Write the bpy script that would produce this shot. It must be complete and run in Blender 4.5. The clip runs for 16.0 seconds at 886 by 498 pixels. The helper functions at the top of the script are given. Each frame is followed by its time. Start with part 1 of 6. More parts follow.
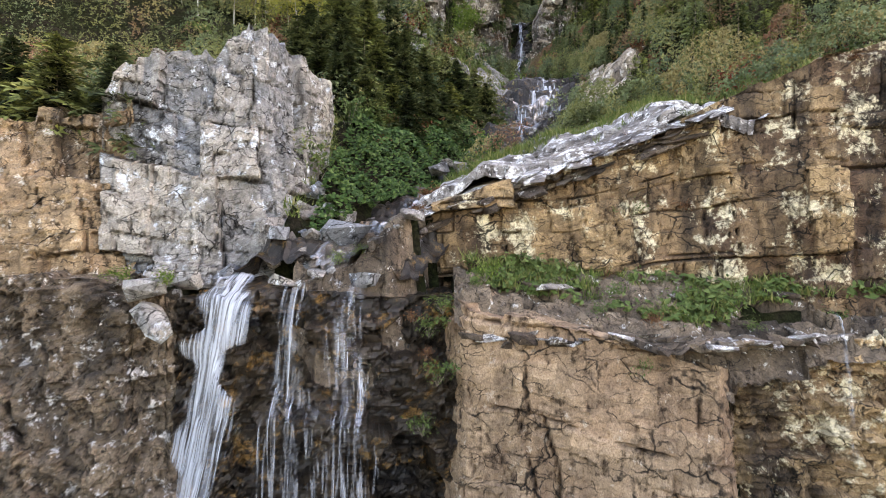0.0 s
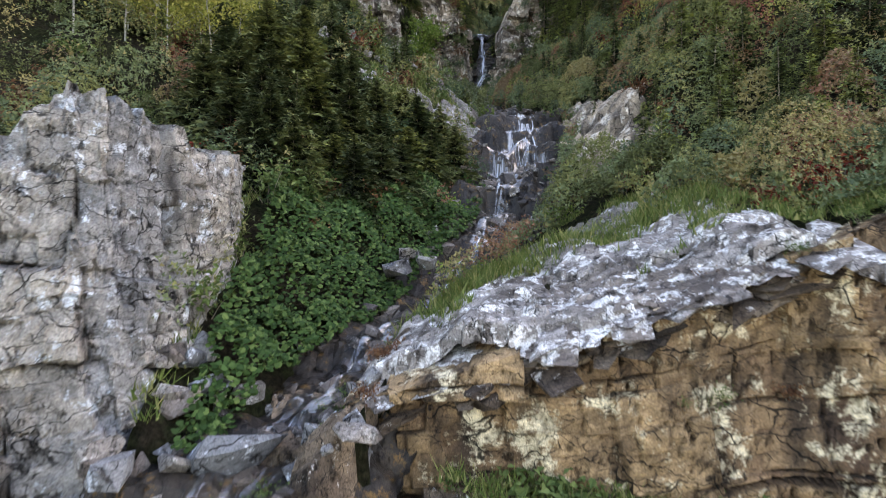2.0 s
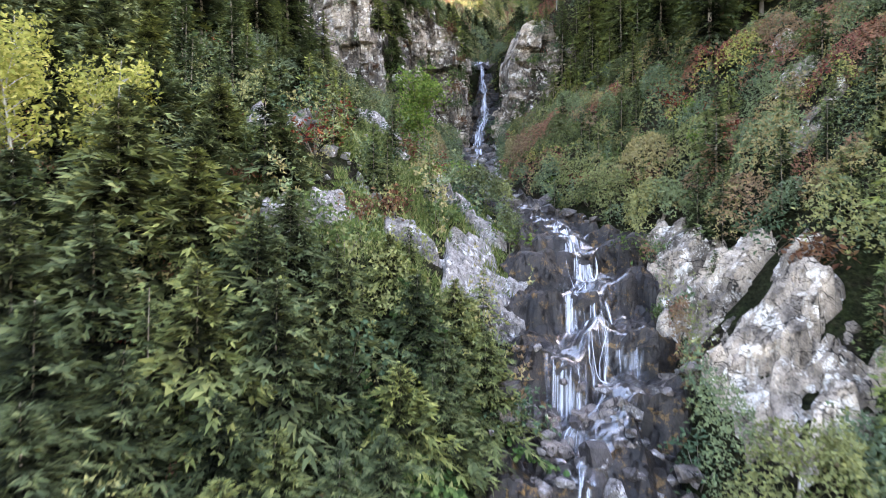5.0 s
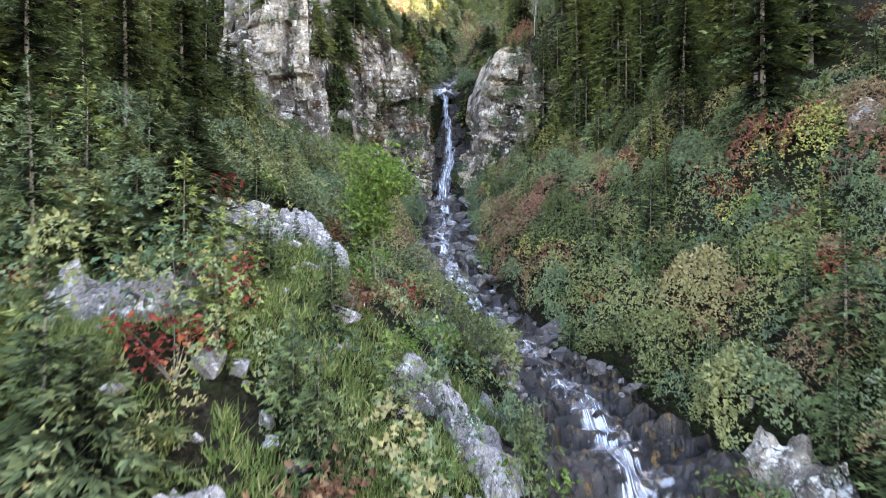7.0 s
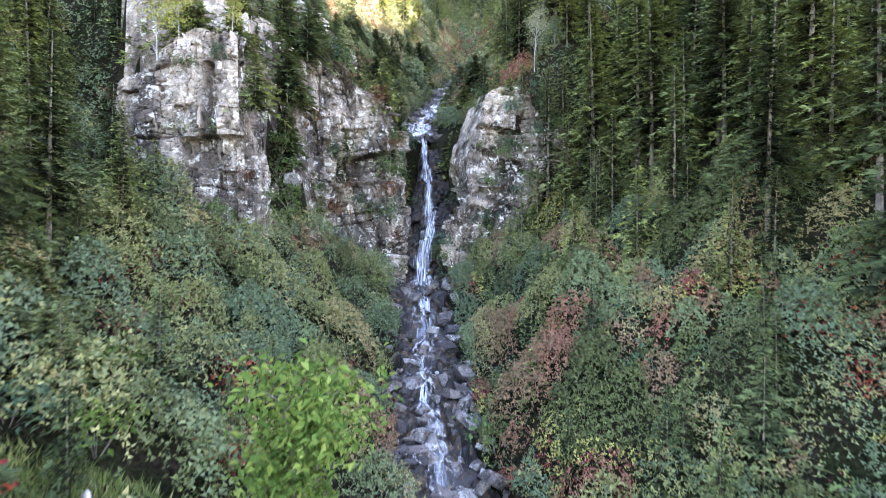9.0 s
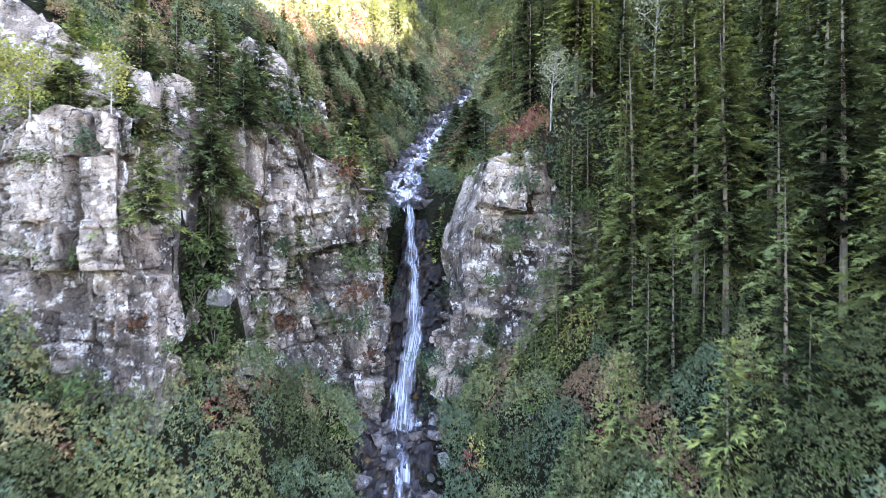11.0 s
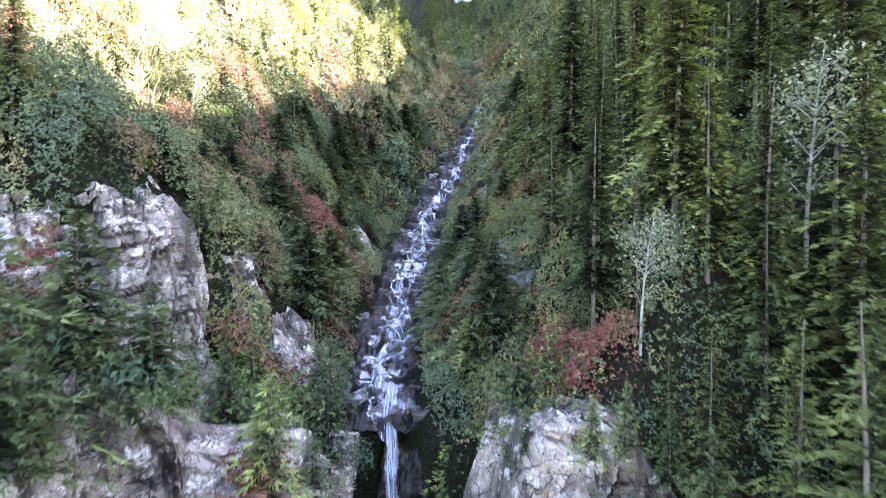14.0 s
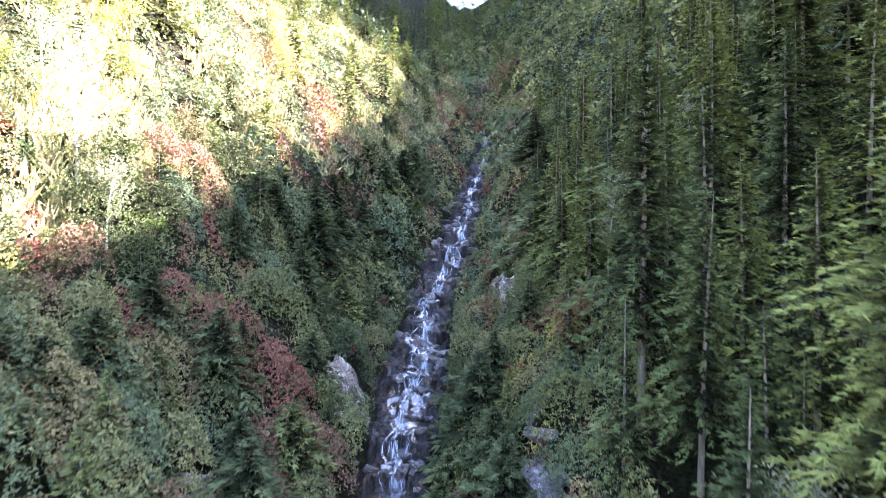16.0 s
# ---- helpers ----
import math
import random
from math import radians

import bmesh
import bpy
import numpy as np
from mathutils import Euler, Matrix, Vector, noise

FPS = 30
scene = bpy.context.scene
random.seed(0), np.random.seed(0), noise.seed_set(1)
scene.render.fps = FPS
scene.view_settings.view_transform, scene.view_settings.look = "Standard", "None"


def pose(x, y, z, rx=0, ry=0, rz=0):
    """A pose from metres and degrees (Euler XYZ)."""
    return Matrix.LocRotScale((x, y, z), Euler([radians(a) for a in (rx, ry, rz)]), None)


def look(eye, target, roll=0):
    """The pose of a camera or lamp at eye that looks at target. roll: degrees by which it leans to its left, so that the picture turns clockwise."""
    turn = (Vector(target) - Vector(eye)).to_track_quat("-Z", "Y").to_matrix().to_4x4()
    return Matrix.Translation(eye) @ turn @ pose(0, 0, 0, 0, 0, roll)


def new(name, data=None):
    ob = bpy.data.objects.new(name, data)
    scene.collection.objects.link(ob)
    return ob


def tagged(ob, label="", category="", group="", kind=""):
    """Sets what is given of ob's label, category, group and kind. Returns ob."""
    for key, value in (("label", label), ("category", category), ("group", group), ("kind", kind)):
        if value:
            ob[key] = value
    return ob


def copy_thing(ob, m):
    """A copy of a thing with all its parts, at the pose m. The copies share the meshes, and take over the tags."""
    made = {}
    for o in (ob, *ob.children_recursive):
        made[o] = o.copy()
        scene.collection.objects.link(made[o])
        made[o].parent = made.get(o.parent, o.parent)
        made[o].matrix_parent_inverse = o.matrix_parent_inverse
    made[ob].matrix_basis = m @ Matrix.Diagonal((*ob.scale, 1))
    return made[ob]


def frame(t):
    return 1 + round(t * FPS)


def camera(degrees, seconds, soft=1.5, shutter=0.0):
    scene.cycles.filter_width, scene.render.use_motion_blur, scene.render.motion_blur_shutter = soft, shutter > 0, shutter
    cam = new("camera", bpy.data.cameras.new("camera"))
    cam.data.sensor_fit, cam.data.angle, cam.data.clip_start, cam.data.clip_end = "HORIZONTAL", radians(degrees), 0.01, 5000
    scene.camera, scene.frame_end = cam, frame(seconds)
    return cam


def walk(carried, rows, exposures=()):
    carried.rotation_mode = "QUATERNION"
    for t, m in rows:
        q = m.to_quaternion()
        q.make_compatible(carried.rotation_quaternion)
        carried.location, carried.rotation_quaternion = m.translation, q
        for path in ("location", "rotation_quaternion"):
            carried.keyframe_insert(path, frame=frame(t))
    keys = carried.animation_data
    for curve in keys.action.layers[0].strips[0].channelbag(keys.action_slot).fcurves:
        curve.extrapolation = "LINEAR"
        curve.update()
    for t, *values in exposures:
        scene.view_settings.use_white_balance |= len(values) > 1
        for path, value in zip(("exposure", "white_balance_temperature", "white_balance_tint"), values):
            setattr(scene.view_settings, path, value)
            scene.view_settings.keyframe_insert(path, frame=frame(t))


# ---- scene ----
cam = camera(78.6, 16.0, soft=0.75, shutter=0.3)
METRES, EYE, TILT, LEAN, TURN = 100.0, 8.0, 0.0, 0.0, 0.0
ROWS = [
    (0.0, 0.0, 0.0, 0.0, 0.0, 0.0, -0.0),
    (0.5, -0.0005, 0.0185, 0.0112, -1.25, -0.03, -0.0),
    (1.0, -0.0013, 0.0386, 0.0234, -3.16, -0.03, -0.0),
    (1.5, -0.0023, 0.0602, 0.0367, -4.45, -0.02, -0.02),
    (2.0, -0.0027, 0.0835, 0.0507, -4.99, -0.01, -0.04),
    (2.5, -0.0026, 0.1077, 0.0656, -5.16, -0.06, -0.07),
    (3.0, -0.0022, 0.1322, 0.0816, -5.34, -0.06, -0.12),
    (3.5, -0.0021, 0.1576, 0.098, -5.64, -0.04, -0.14),
    (4.0, -0.0021, 0.1836, 0.115, -5.81, -0.03, -0.14),
    (6.5, 0.0014, 0.3179, 0.2025, -10.5, -0.17, -0.16),
    (7.0, 0.0038, 0.3458, 0.2202, -12.13, -0.17, -0.21),
    (7.5, 0.0072, 0.3738, 0.2376, -13.45, -0.15, -0.25),
    (8.0, 0.0116, 0.4015, 0.2557, -14.29, -0.15, -0.27),
    (8.5, 0.0171, 0.4284, 0.2737, -14.74, -0.12, -0.37),
    (9.0, 0.0236, 0.4543, 0.2919, -14.84, -0.13, -0.37),
    (11.5, 0.0646, 0.5771, 0.3824, -14.82, -0.22, -0.48),
    (12.0, 0.0717, 0.6027, 0.4011, -14.92, -0.2, -0.5),
    (12.5, 0.0779, 0.6287, 0.4197, -14.98, -0.24, -0.49),
    (13.0, 0.0834, 0.6543, 0.4388, -15.12, -0.24, -0.5),
    (13.5, 0.0885, 0.6799, 0.4588, -15.14, -0.29, -0.54),
    (14.0, 0.0936, 0.706, 0.4794, -15.17, -0.32, -0.55),
    (14.5, 0.0993, 0.7321, 0.501, -15.14, -0.34, -0.61),
    (15.0, 0.105, 0.7577, 0.5228, -15.09, -0.4, -0.6),
    (15.5, 0.1107, 0.7834, 0.5445, -15.08, -0.47, -0.56),
    (16.0, 0.1163, 0.8087, 0.5659, -15.06, -0.53, -0.56),
]
EXPOSURES = [(0.0, 4.47, 9000, 21), (1.5, 4.26, 8550, 18), (2.5, 4.10, 7900, 18), (4.0, 4.84, 7700, 22), (7.0, 5.22, 7500, 19), (9.0, 5.46, 6900, 22), (12.0, 5.42, 6650, 26), (14.0, 5.2, 6400, 27), (16.0, 4.93, 6100, 27)]
walk(cam, [(t, pose(0, 0, EYE, TILT, LEAN, TURN) @ pose(METRES * x, METRES * y, METRES * z, 90 + pitch, roll, yaw)) for t, x, y, z, yaw, pitch, roll in ROWS], EXPOSURES)

# ---- sky and sun ----
SUN_AZ, SUN_EL = 75.0, 35.6
world = bpy.data.worlds.new("sky")
scene.world = world
world.use_nodes = True
wn = world.node_tree
sky = wn.nodes.new("ShaderNodeTexSky")
sky.sky_type = "NISHITA"
sky.sun_disc = False
sky.sun_elevation, sky.sun_rotation = radians(SUN_EL), radians(SUN_AZ)
wn.links.new(sky.outputs[0], wn.nodes["Background"].inputs[0])
wn.nodes["Background"].inputs[1].default_value = 0.05
sun_way = Vector((math.cos(radians(SUN_EL)) * math.sin(radians(SUN_AZ)), math.cos(radians(SUN_EL)) * math.cos(radians(SUN_AZ)), math.sin(radians(SUN_EL))))
sun = new("sun", bpy.data.lights.new("sun", "SUN"))
sun.data.energy, sun.data.angle, sun.data.color = 5.0, radians(0.5), (1.0, 0.95, 0.87)
sun.matrix_world = look(sun_way * 300, (0, 0, 0))


# ---- noise on arrays ----
def hashed(*ints, seed=0):
    h = np.full(np.broadcast(*ints).shape, (seed * 374761393 + 668265263) & 0xFFFFFFFF, dtype=np.uint64)
    for k, i in enumerate(ints):
        h = (h ^ (np.asarray(i).astype(np.int64).astype(np.uint64) & np.uint64(0xFFFFFFFF))) * np.uint64((2654435761, 2246822519, 3266489917, 668265263)[k])
        h &= np.uint64(0xFFFFFFFF)
        h ^= h >> np.uint64(15)
    h = (h * np.uint64(2246822519)) & np.uint64(0xFFFFFFFF)
    h ^= h >> np.uint64(13)
    return h.astype(np.float64) / 4294967295.0


def vnoise(x, y, z=0.0, seed=0):
    x, y, z = np.broadcast_arrays(np.asarray(x, float), np.asarray(y, float), np.asarray(z, float))
    xi, yi, zi = np.floor(x), np.floor(y), np.floor(z)
    fx, fy, fz = x - xi, y - yi, z - zi
    fx, fy, fz = (f * f * (3 - 2 * f) for f in (fx, fy, fz))
    out = np.zeros(x.shape)
    for a in (0, 1):
        for b in (0, 1):
            for c in (0, 1):
                w = (fx if a else 1 - fx) * (fy if b else 1 - fy) * (fz if c else 1 - fz)
                out += w * hashed(xi + a, yi + b, zi + c, seed=seed)
    return out * 2 - 1


def fbm(x, y, z=0.0, octaves=4, seed=0, gain=0.5):
    out, amp, f = 0.0, 1.0, 1.0
    for k in range(octaves):
        out = out + amp * vnoise(np.asarray(x) * f, np.asarray(y) * f, np.asarray(z) * f, seed + 17 * k)
        amp *= gain
        f *= 2.03
    return out


def blocks(u, v, seed=0, jitter=0.75):
    """Cells of a broken wall: a random number per cell, the way from the cell's middle, and the distance to its joint."""
    ui, vi = np.floor(u), np.floor(v)
    f1, f2 = np.full(u.shape, 9.0), np.full(u.shape, 9.0)
    rid, du, dv = np.zeros(u.shape), np.zeros(u.shape), np.zeros(u.shape)
    for a in (-1, 0, 1):
        for b in (-1, 0, 1):
            cu, cv = ui + a, vi + b
            pu = cu + 0.5 + jitter * (hashed(cu, cv, seed=seed) - 0.5)
            pv = cv + 0.5 + jitter * (hashed(cu, cv, seed=seed + 5) - 0.5)
            d = np.maximum(np.abs(u - pu), np.abs(v - pv)) + 0.12 * (np.abs(u - pu) + np.abs(v - pv))
            near = d < f1
            f2 = np.where(near, f1, np.minimum(f2, d))
            rid = np.where(near, hashed(cu, cv, seed=seed + 9), rid)
            du, dv = np.where(near, u - pu, du), np.where(near, v - pv, dv)
            f1 = np.where(near, d, f1)
    return rid, du, dv, f2 - f1


def courses(u, v, seed=0):
    """Bedded rock: layers of uneven height, each broken across by upright joints."""
    def edge(i, k, row):
        return i + 0.9 * (hashed(i, row, seed=seed + k) - 0.5)

    def cell(a, k, row):
        i = np.floor(a)
        i = np.where(a < edge(i, k, row), i - 1, np.where(a >= edge(i + 1, k, row), i + 1, i))
        lo, hi = edge(i, k, row), edge(i + 1, k, row)
        return i, lo, hi
    r, rl, rh = cell(v, 1, np.zeros(u.shape))
    uu = u + 7.3 * hashed(r, np.zeros(u.shape), seed=seed + 2) + 0.12 * (v - rl)
    c, cl, ch = cell(uu, 3, r)
    joint = np.minimum(np.minimum(v - rl, rh - v), np.minimum(uu - cl, ch - uu))
    return hashed(r, c, seed=seed + 9), uu - (cl + ch) / 2, v - (rl + rh) / 2, joint


def smooth(a, b, x):
    t = np.clip((x - a) / (b - a), 0, 1)
    return t * t * (3 - 2 * t)


# ---- meshes from arrays ----
def quads_mesh(name, verts, quads, smooth_shade=False):
    me = bpy.data.meshes.new(name)
    verts, quads = np.asarray(verts, np.float32), np.asarray(quads, np.int32)
    k = quads.shape[1]
    me.vertices.add(len(verts))
    me.vertices.foreach_set("co", verts.ravel())
    me.loops.add(quads.size)
    me.loops.foreach_set("vertex_index", quads.ravel())
    me.polygons.add(len(quads))
    me.polygons.foreach_set("loop_start", np.arange(0, quads.size, k, dtype=np.int32))
    me.polygons.foreach_set("use_smooth", np.full(len(quads), smooth_shade))
    me.update(calc_edges=True)
    return me


def grid_quads(nu, nv):
    i = np.arange((nu - 1) * (nv - 1))
    a = (i // (nv - 1)) * nv + i % (nv - 1)
    return np.stack([a, a + nv, a + nv + 1, a + 1], 1)


def float_layer(me, name, values):
    me.attributes.new(name, "FLOAT", "POINT").data.foreach_set("value", np.asarray(values, np.float32).ravel())


# ---- materials ----
def material(name):
    m = bpy.data.materials.new(name)
    m.use_nodes = True
    return m, m.node_tree.nodes, m.node_tree.links, m.node_tree.nodes["Principled BSDF"]


def noise_node(ns, ln, scale, detail=6.0, rough=0.6, stretch=(1, 1, 1), shift=0.0):
    co = ns.new("ShaderNodeNewGeometry")
    mp = ns.new("ShaderNodeMapping")
    mp.inputs["Scale"].default_value = stretch
    mp.inputs["Location"].default_value = (shift, shift * 0.7, shift * 1.3)
    ln.new(co.outputs["Position"], mp.inputs[0])
    n = ns.new("ShaderNodeTexNoise")
    n.inputs["Scale"].default_value, n.inputs["Detail"].default_value, n.inputs["Roughness"].default_value = scale, detail, rough
    ln.new(mp.outputs[0], n.inputs[0])
    return n.outputs[0]


def ramp(ns, ln, fac, stops):
    r = ns.new("ShaderNodeValToRGB")
    e = r.color_ramp.elements
    while len(e) < len(stops):
        e.new(0.5)
    for k, (p, c) in enumerate(stops):
        e[k].position = p
        e[k].color = (*c, 1) if len(c) == 3 else c
    ln.new(fac, r.inputs[0])
    return r.outputs[0]


def mixed(ns, ln, fac, a, b, mode="MIX"):
    m = ns.new("ShaderNodeMix")
    m.data_type, m.blend_type = "RGBA", mode
    for sock, val in ((m.inputs[0], fac), (m.inputs[6], a), (m.inputs[7], b)):
        if isinstance(val, (int, float)):
            sock.default_value = val
        elif isinstance(val, tuple):
            sock.default_value = (*val, 1)
        else:
            ln.new(val, sock)
    return m.outputs[2]


def bump(ns, ln, height, bsdf, strength, distance):
    b = ns.new("ShaderNodeBump")
    b.inputs["Strength"].default_value, b.inputs["Distance"].default_value = strength, distance
    ln.new(height, b.inputs["Height"])
    ln.new(b.outputs[0], bsdf.inputs["Normal"])


def grey(v):
    return (v, v, v)


def rock_material(name, base, second, stain, lichen, lichen_amount, stain_amount=0.5, rough=0.85, shift=0.0, streak=(1, 1, 0.25), crack=0.9, lichen_scale=1.9):
    """Broken rock: two tones from block to block, dark stains that run down, pale lichen in patches."""
    m, ns, ln, b = material(name)
    at = ns.new("ShaderNodeAttribute")
    at.attribute_name = "block"
    big = noise_node(ns, ln, 0.22, 5, 0.6, shift=shift)
    fine = noise_node(ns, ln, 2.5, 8, 0.7, shift=shift + 3)
    tone = mixed(ns, ln, 0.5, at.outputs["Color"], big)
    col = ramp(ns, ln, tone, [(0.3, base), (0.62, second)])
    col = mixed(ns, ln, ramp(ns, ln, fine, [(0.25, grey(0.0)), (0.75, grey(1.0))]), mixed(ns, ln, 1.0, col, (0.6, 0.58, 0.56), "MULTIPLY"), mixed(ns, ln, 1.0, col, (1.25, 1.25, 1.25), "MULTIPLY"))
    st = noise_node(ns, ln, 0.55, 7, 0.62, streak, shift + 11)
    col = mixed(ns, ln, ramp(ns, ln, st, [(0.62 - 0.2 * stain_amount, grey(0.0)), (0.72 - 0.1 * stain_amount, grey(0.85))]), col, stain)
    li = noise_node(ns, ln, lichen_scale, 12, 0.76, shift=shift + 23)
    lmask = ramp(ns, ln, li, [(0.64 - 0.22 * lichen_amount, grey(0.0)), (0.68 - 0.2 * lichen_amount, grey(0.85))])
    col = mixed(ns, ln, lmask, col, lichen)
    # open joints between the blocks, and hairline cracks
    jt = ns.new("ShaderNodeAttribute")
    jt.attribute_name = "gap"
    pos = ns.new("ShaderNodeNewGeometry")
    warp = ns.new("ShaderNodeVectorMath")
    warp.operation = "MULTIPLY_ADD"
    nz = ns.new("ShaderNodeTexNoise")
    nz.inputs["Scale"].default_value, nz.inputs["Detail"].default_value = 1.3, 5
    ln.new(pos.outputs["Position"], nz.inputs[0])
    ln.new(nz.outputs[1], warp.inputs[0])
    warp.inputs[1].default_value = (0.9, 0.9, 0.9)
    ln.new(pos.outputs["Position"], warp.inputs[2])
    mp = ns.new("ShaderNodeMapping")
    mp.inputs["Scale"].default_value = (0.8, 0.8, 1.7)
    ln.new(warp.outputs[0], mp.inputs[0])
    vo = ns.new("ShaderNodeTexVoronoi")
    vo.feature, vo.distance = "F1", "CHEBYCHEV"
    vo.inputs["Scale"].default_value = crack * 2.4
    ln.new(mp.outputs[0], vo.inputs["Vector"])
    plate = ramp(ns, ln, vo.outputs["Color"], [(0.0, grey(0.66)), (1.0, grey(1.2))])
    col = mixed(ns, ln, 1.0, col, plate, "MULTIPLY")
    lines = ramp(ns, ln, noise_node(ns, ln, 1.5 + crack, 10, 0.8, (1, 1, 0.6), shift + 51), [(0.36, grey(0.0)), (0.44, grey(1.0))])
    col = mixed(ns, ln, lines, mixed(ns, ln, 1.0, col, (0.35, 0.31, 0.28), "MULTIPLY"), col)
    for size, thin, dark in ((crack * 0.8, 0.022, 0.08), (crack * 2.3, 0.035, 0.2)):
        ve = ns.new("ShaderNodeTexVoronoi")
        ve.feature = "DISTANCE_TO_EDGE"
        ve.inputs["Scale"].default_value = size
        ln.new(mp.outputs[0], ve.inputs["Vector"])
        split = ramp(ns, ln, ve.outputs["Distance"], [(thin * 0.35, grey(dark)), (thin, grey(1.0))])
        part_of = ramp(ns, ln, noise_node(ns, ln, 0.7 * size + 0.4, 4, 0.6, shift=shift + 61 + size), [(0.42, grey(0.0)), (0.56, grey(1.0))])
        col = mixed(ns, ln, part_of, col, mixed(ns, ln, 1.0, col, split, "MULTIPLY"))
    col = mixed(ns, ln, 1.0, col, ramp(ns, ln, noise_node(ns, ln, 20.0, 6, 0.78, shift=shift + 71), [(0.34, grey(0.45)), (0.5, grey(1.0)), (0.66, grey(1.45))]), "MULTIPLY")
    col = mixed(ns, ln, jt.outputs["Fac"], col, mixed(ns, ln, 1.0, col, (0.2, 0.17, 0.15), "MULTIPLY"))
    ln.new(col, b.inputs["Base Color"])
    b.inputs["Roughness"].default_value = rough
    b.inputs["Specular IOR Level"].default_value = 0.3
    relief = mixed(ns, ln, 0.3, mixed(ns, ln, 0.7, noise_node(ns, ln, 7.0, 9, 0.72, shift=shift + 5), plate), lines)
    bump(ns, ln, relief, b, 1.0, 0.2)
    return m


def leaf_material(name, stops, dry=None, patch=0.12, gloss=0.5, shift=0.0, through_light=0.08, vary=False, bushes=None, inner_shade=None):
    """Leaves: a tone of its own for every leaf, patches of turned autumn leaves, and shade painted into the heart of a
    crown.
    """
    m, ns, ln, b = material(name)
    geo = ns.new("ShaderNodeNewGeometry")
    col = ramp(ns, ln, geo.outputs["Random Per Island"], stops)
    if bushes:
        hue = ns.new("ShaderNodeAttribute")
        hue.attribute_name = "hue"
        r = ns.new("ShaderNodeValToRGB")
        r.color_ramp.interpolation = "CONSTANT"
        e = r.color_ramp.elements
        while len(e) < len(bushes):
            e.new(0.5)
        for k, (p, c) in enumerate(bushes):
            e[k].position, e[k].color = p, (*c, 1)
        ln.new(hue.outputs["Fac"], r.inputs[0])
        shade = ramp(ns, ln, geo.outputs["Random Per Island"], [(0.0, grey(0.78)), (0.6, grey(1.0)), (1.0, (1.26, 1.24, 1.16))])
        col = mixed(ns, ln, 1.0, r.outputs[0], shade, "MULTIPLY")
    if dry:
        big = noise_node(ns, ln, patch, 5, 0.7, shift=shift)
        for lo, hi, c in dry:
            col = mixed(ns, ln, ramp(ns, ln, big, [(lo, grey(0.0)), (hi, grey(0.85))]), col, c)
            big = noise_node(ns, ln, patch * 1.7, 5, 0.7, shift=shift + 31)
        col = mixed(ns, ln, 0.35, col, ramp(ns, ln, geo.outputs["Random Per Island"], [(0.0, grey(0.3)), (1.0, grey(1.0))]), "MULTIPLY")
    # old needles near the trunk, darkened further as painted shade inside the crown
    if inner_shade:
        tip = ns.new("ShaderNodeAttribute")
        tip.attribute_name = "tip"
        col = mixed(ns, ln, ramp(ns, ln, tip.outputs["Fac"], [(0.3, grey(0.0)), (0.8, grey(1.0))]), inner_shade, col)
    if vary:
        oi = ns.new("ShaderNodeObjectInfo")
        col = mixed(ns, ln, 1.0, col, ramp(ns, ln, oi.outputs["Random"], [(0.0, (0.45, 0.5, 0.52)), (0.5, (0.95, 0.95, 0.95)), (1.0, (1.65, 1.5, 1.15))]), "MULTIPLY")
    ln.new(col, b.inputs["Base Color"])
    b.inputs["Roughness"].default_value = gloss + 0.15
    b.inputs["Specular IOR Level"].default_value = 0.12
    tr = ns.new("ShaderNodeBsdfTranslucent")
    ln.new(col, tr.inputs[0])
    mx = ns.new("ShaderNodeMixShader")
    mx.inputs[0].default_value = through_light
    ln.new(b.outputs[0], mx.inputs[1])
    ln.new(tr.outputs[0], mx.inputs[2])
    ln.new(mx.outputs[0], ns["Material Output"].inputs[0])
    return m


def soil_material():
    m, ns, ln, b = material("hillside_soil")
    n1 = noise_node(ns, ln, 0.45, 6, 0.65)
    n2 = noise_node(ns, ln, 6.0, 9, 0.75, shift=4)
    n3 = noise_node(ns, ln, 1.1, 7, 0.7, shift=9)
    col = ramp(ns, ln, n1, [(0.3, (0.014, 0.017, 0.008)), (0.46, (0.03, 0.033, 0.015)), (0.56, (0.036, 0.029, 0.019)), (0.7, (0.06, 0.05, 0.037))])
    col = mixed(ns, ln, ramp(ns, ln, n3, [(0.52, grey(0.0)), (0.62, grey(0.8))]), col, (0.034, 0.045, 0.017))
    col = mixed(ns, ln, 1.0, col, ramp(ns, ln, n2, [(0.35, grey(0.18)), (0.52, grey(0.8)), (0.68, grey(1.7))]), "MULTIPLY")
    ln.new(col, b.inputs["Base Color"])
    b.inputs["Roughness"].default_value = 0.95
    b.inputs["Specular IOR Level"].default_value = 0.06
    bump(ns, ln, n2, b, 1.0, 0.25)
    return m


def bark_material(name, a, c):
    m, ns, ln, b = material(name)
    n = noise_node(ns, ln, 9.0, 6, 0.65, (1, 1, 0.2))
    ln.new(ramp(ns, ln, n, [(0.3, a), (0.7, c)]), b.inputs["Base Color"])
    b.inputs["Roughness"].default_value = 0.9
    bump(ns, ln, n, b, 0.8, 0.03)
    return m


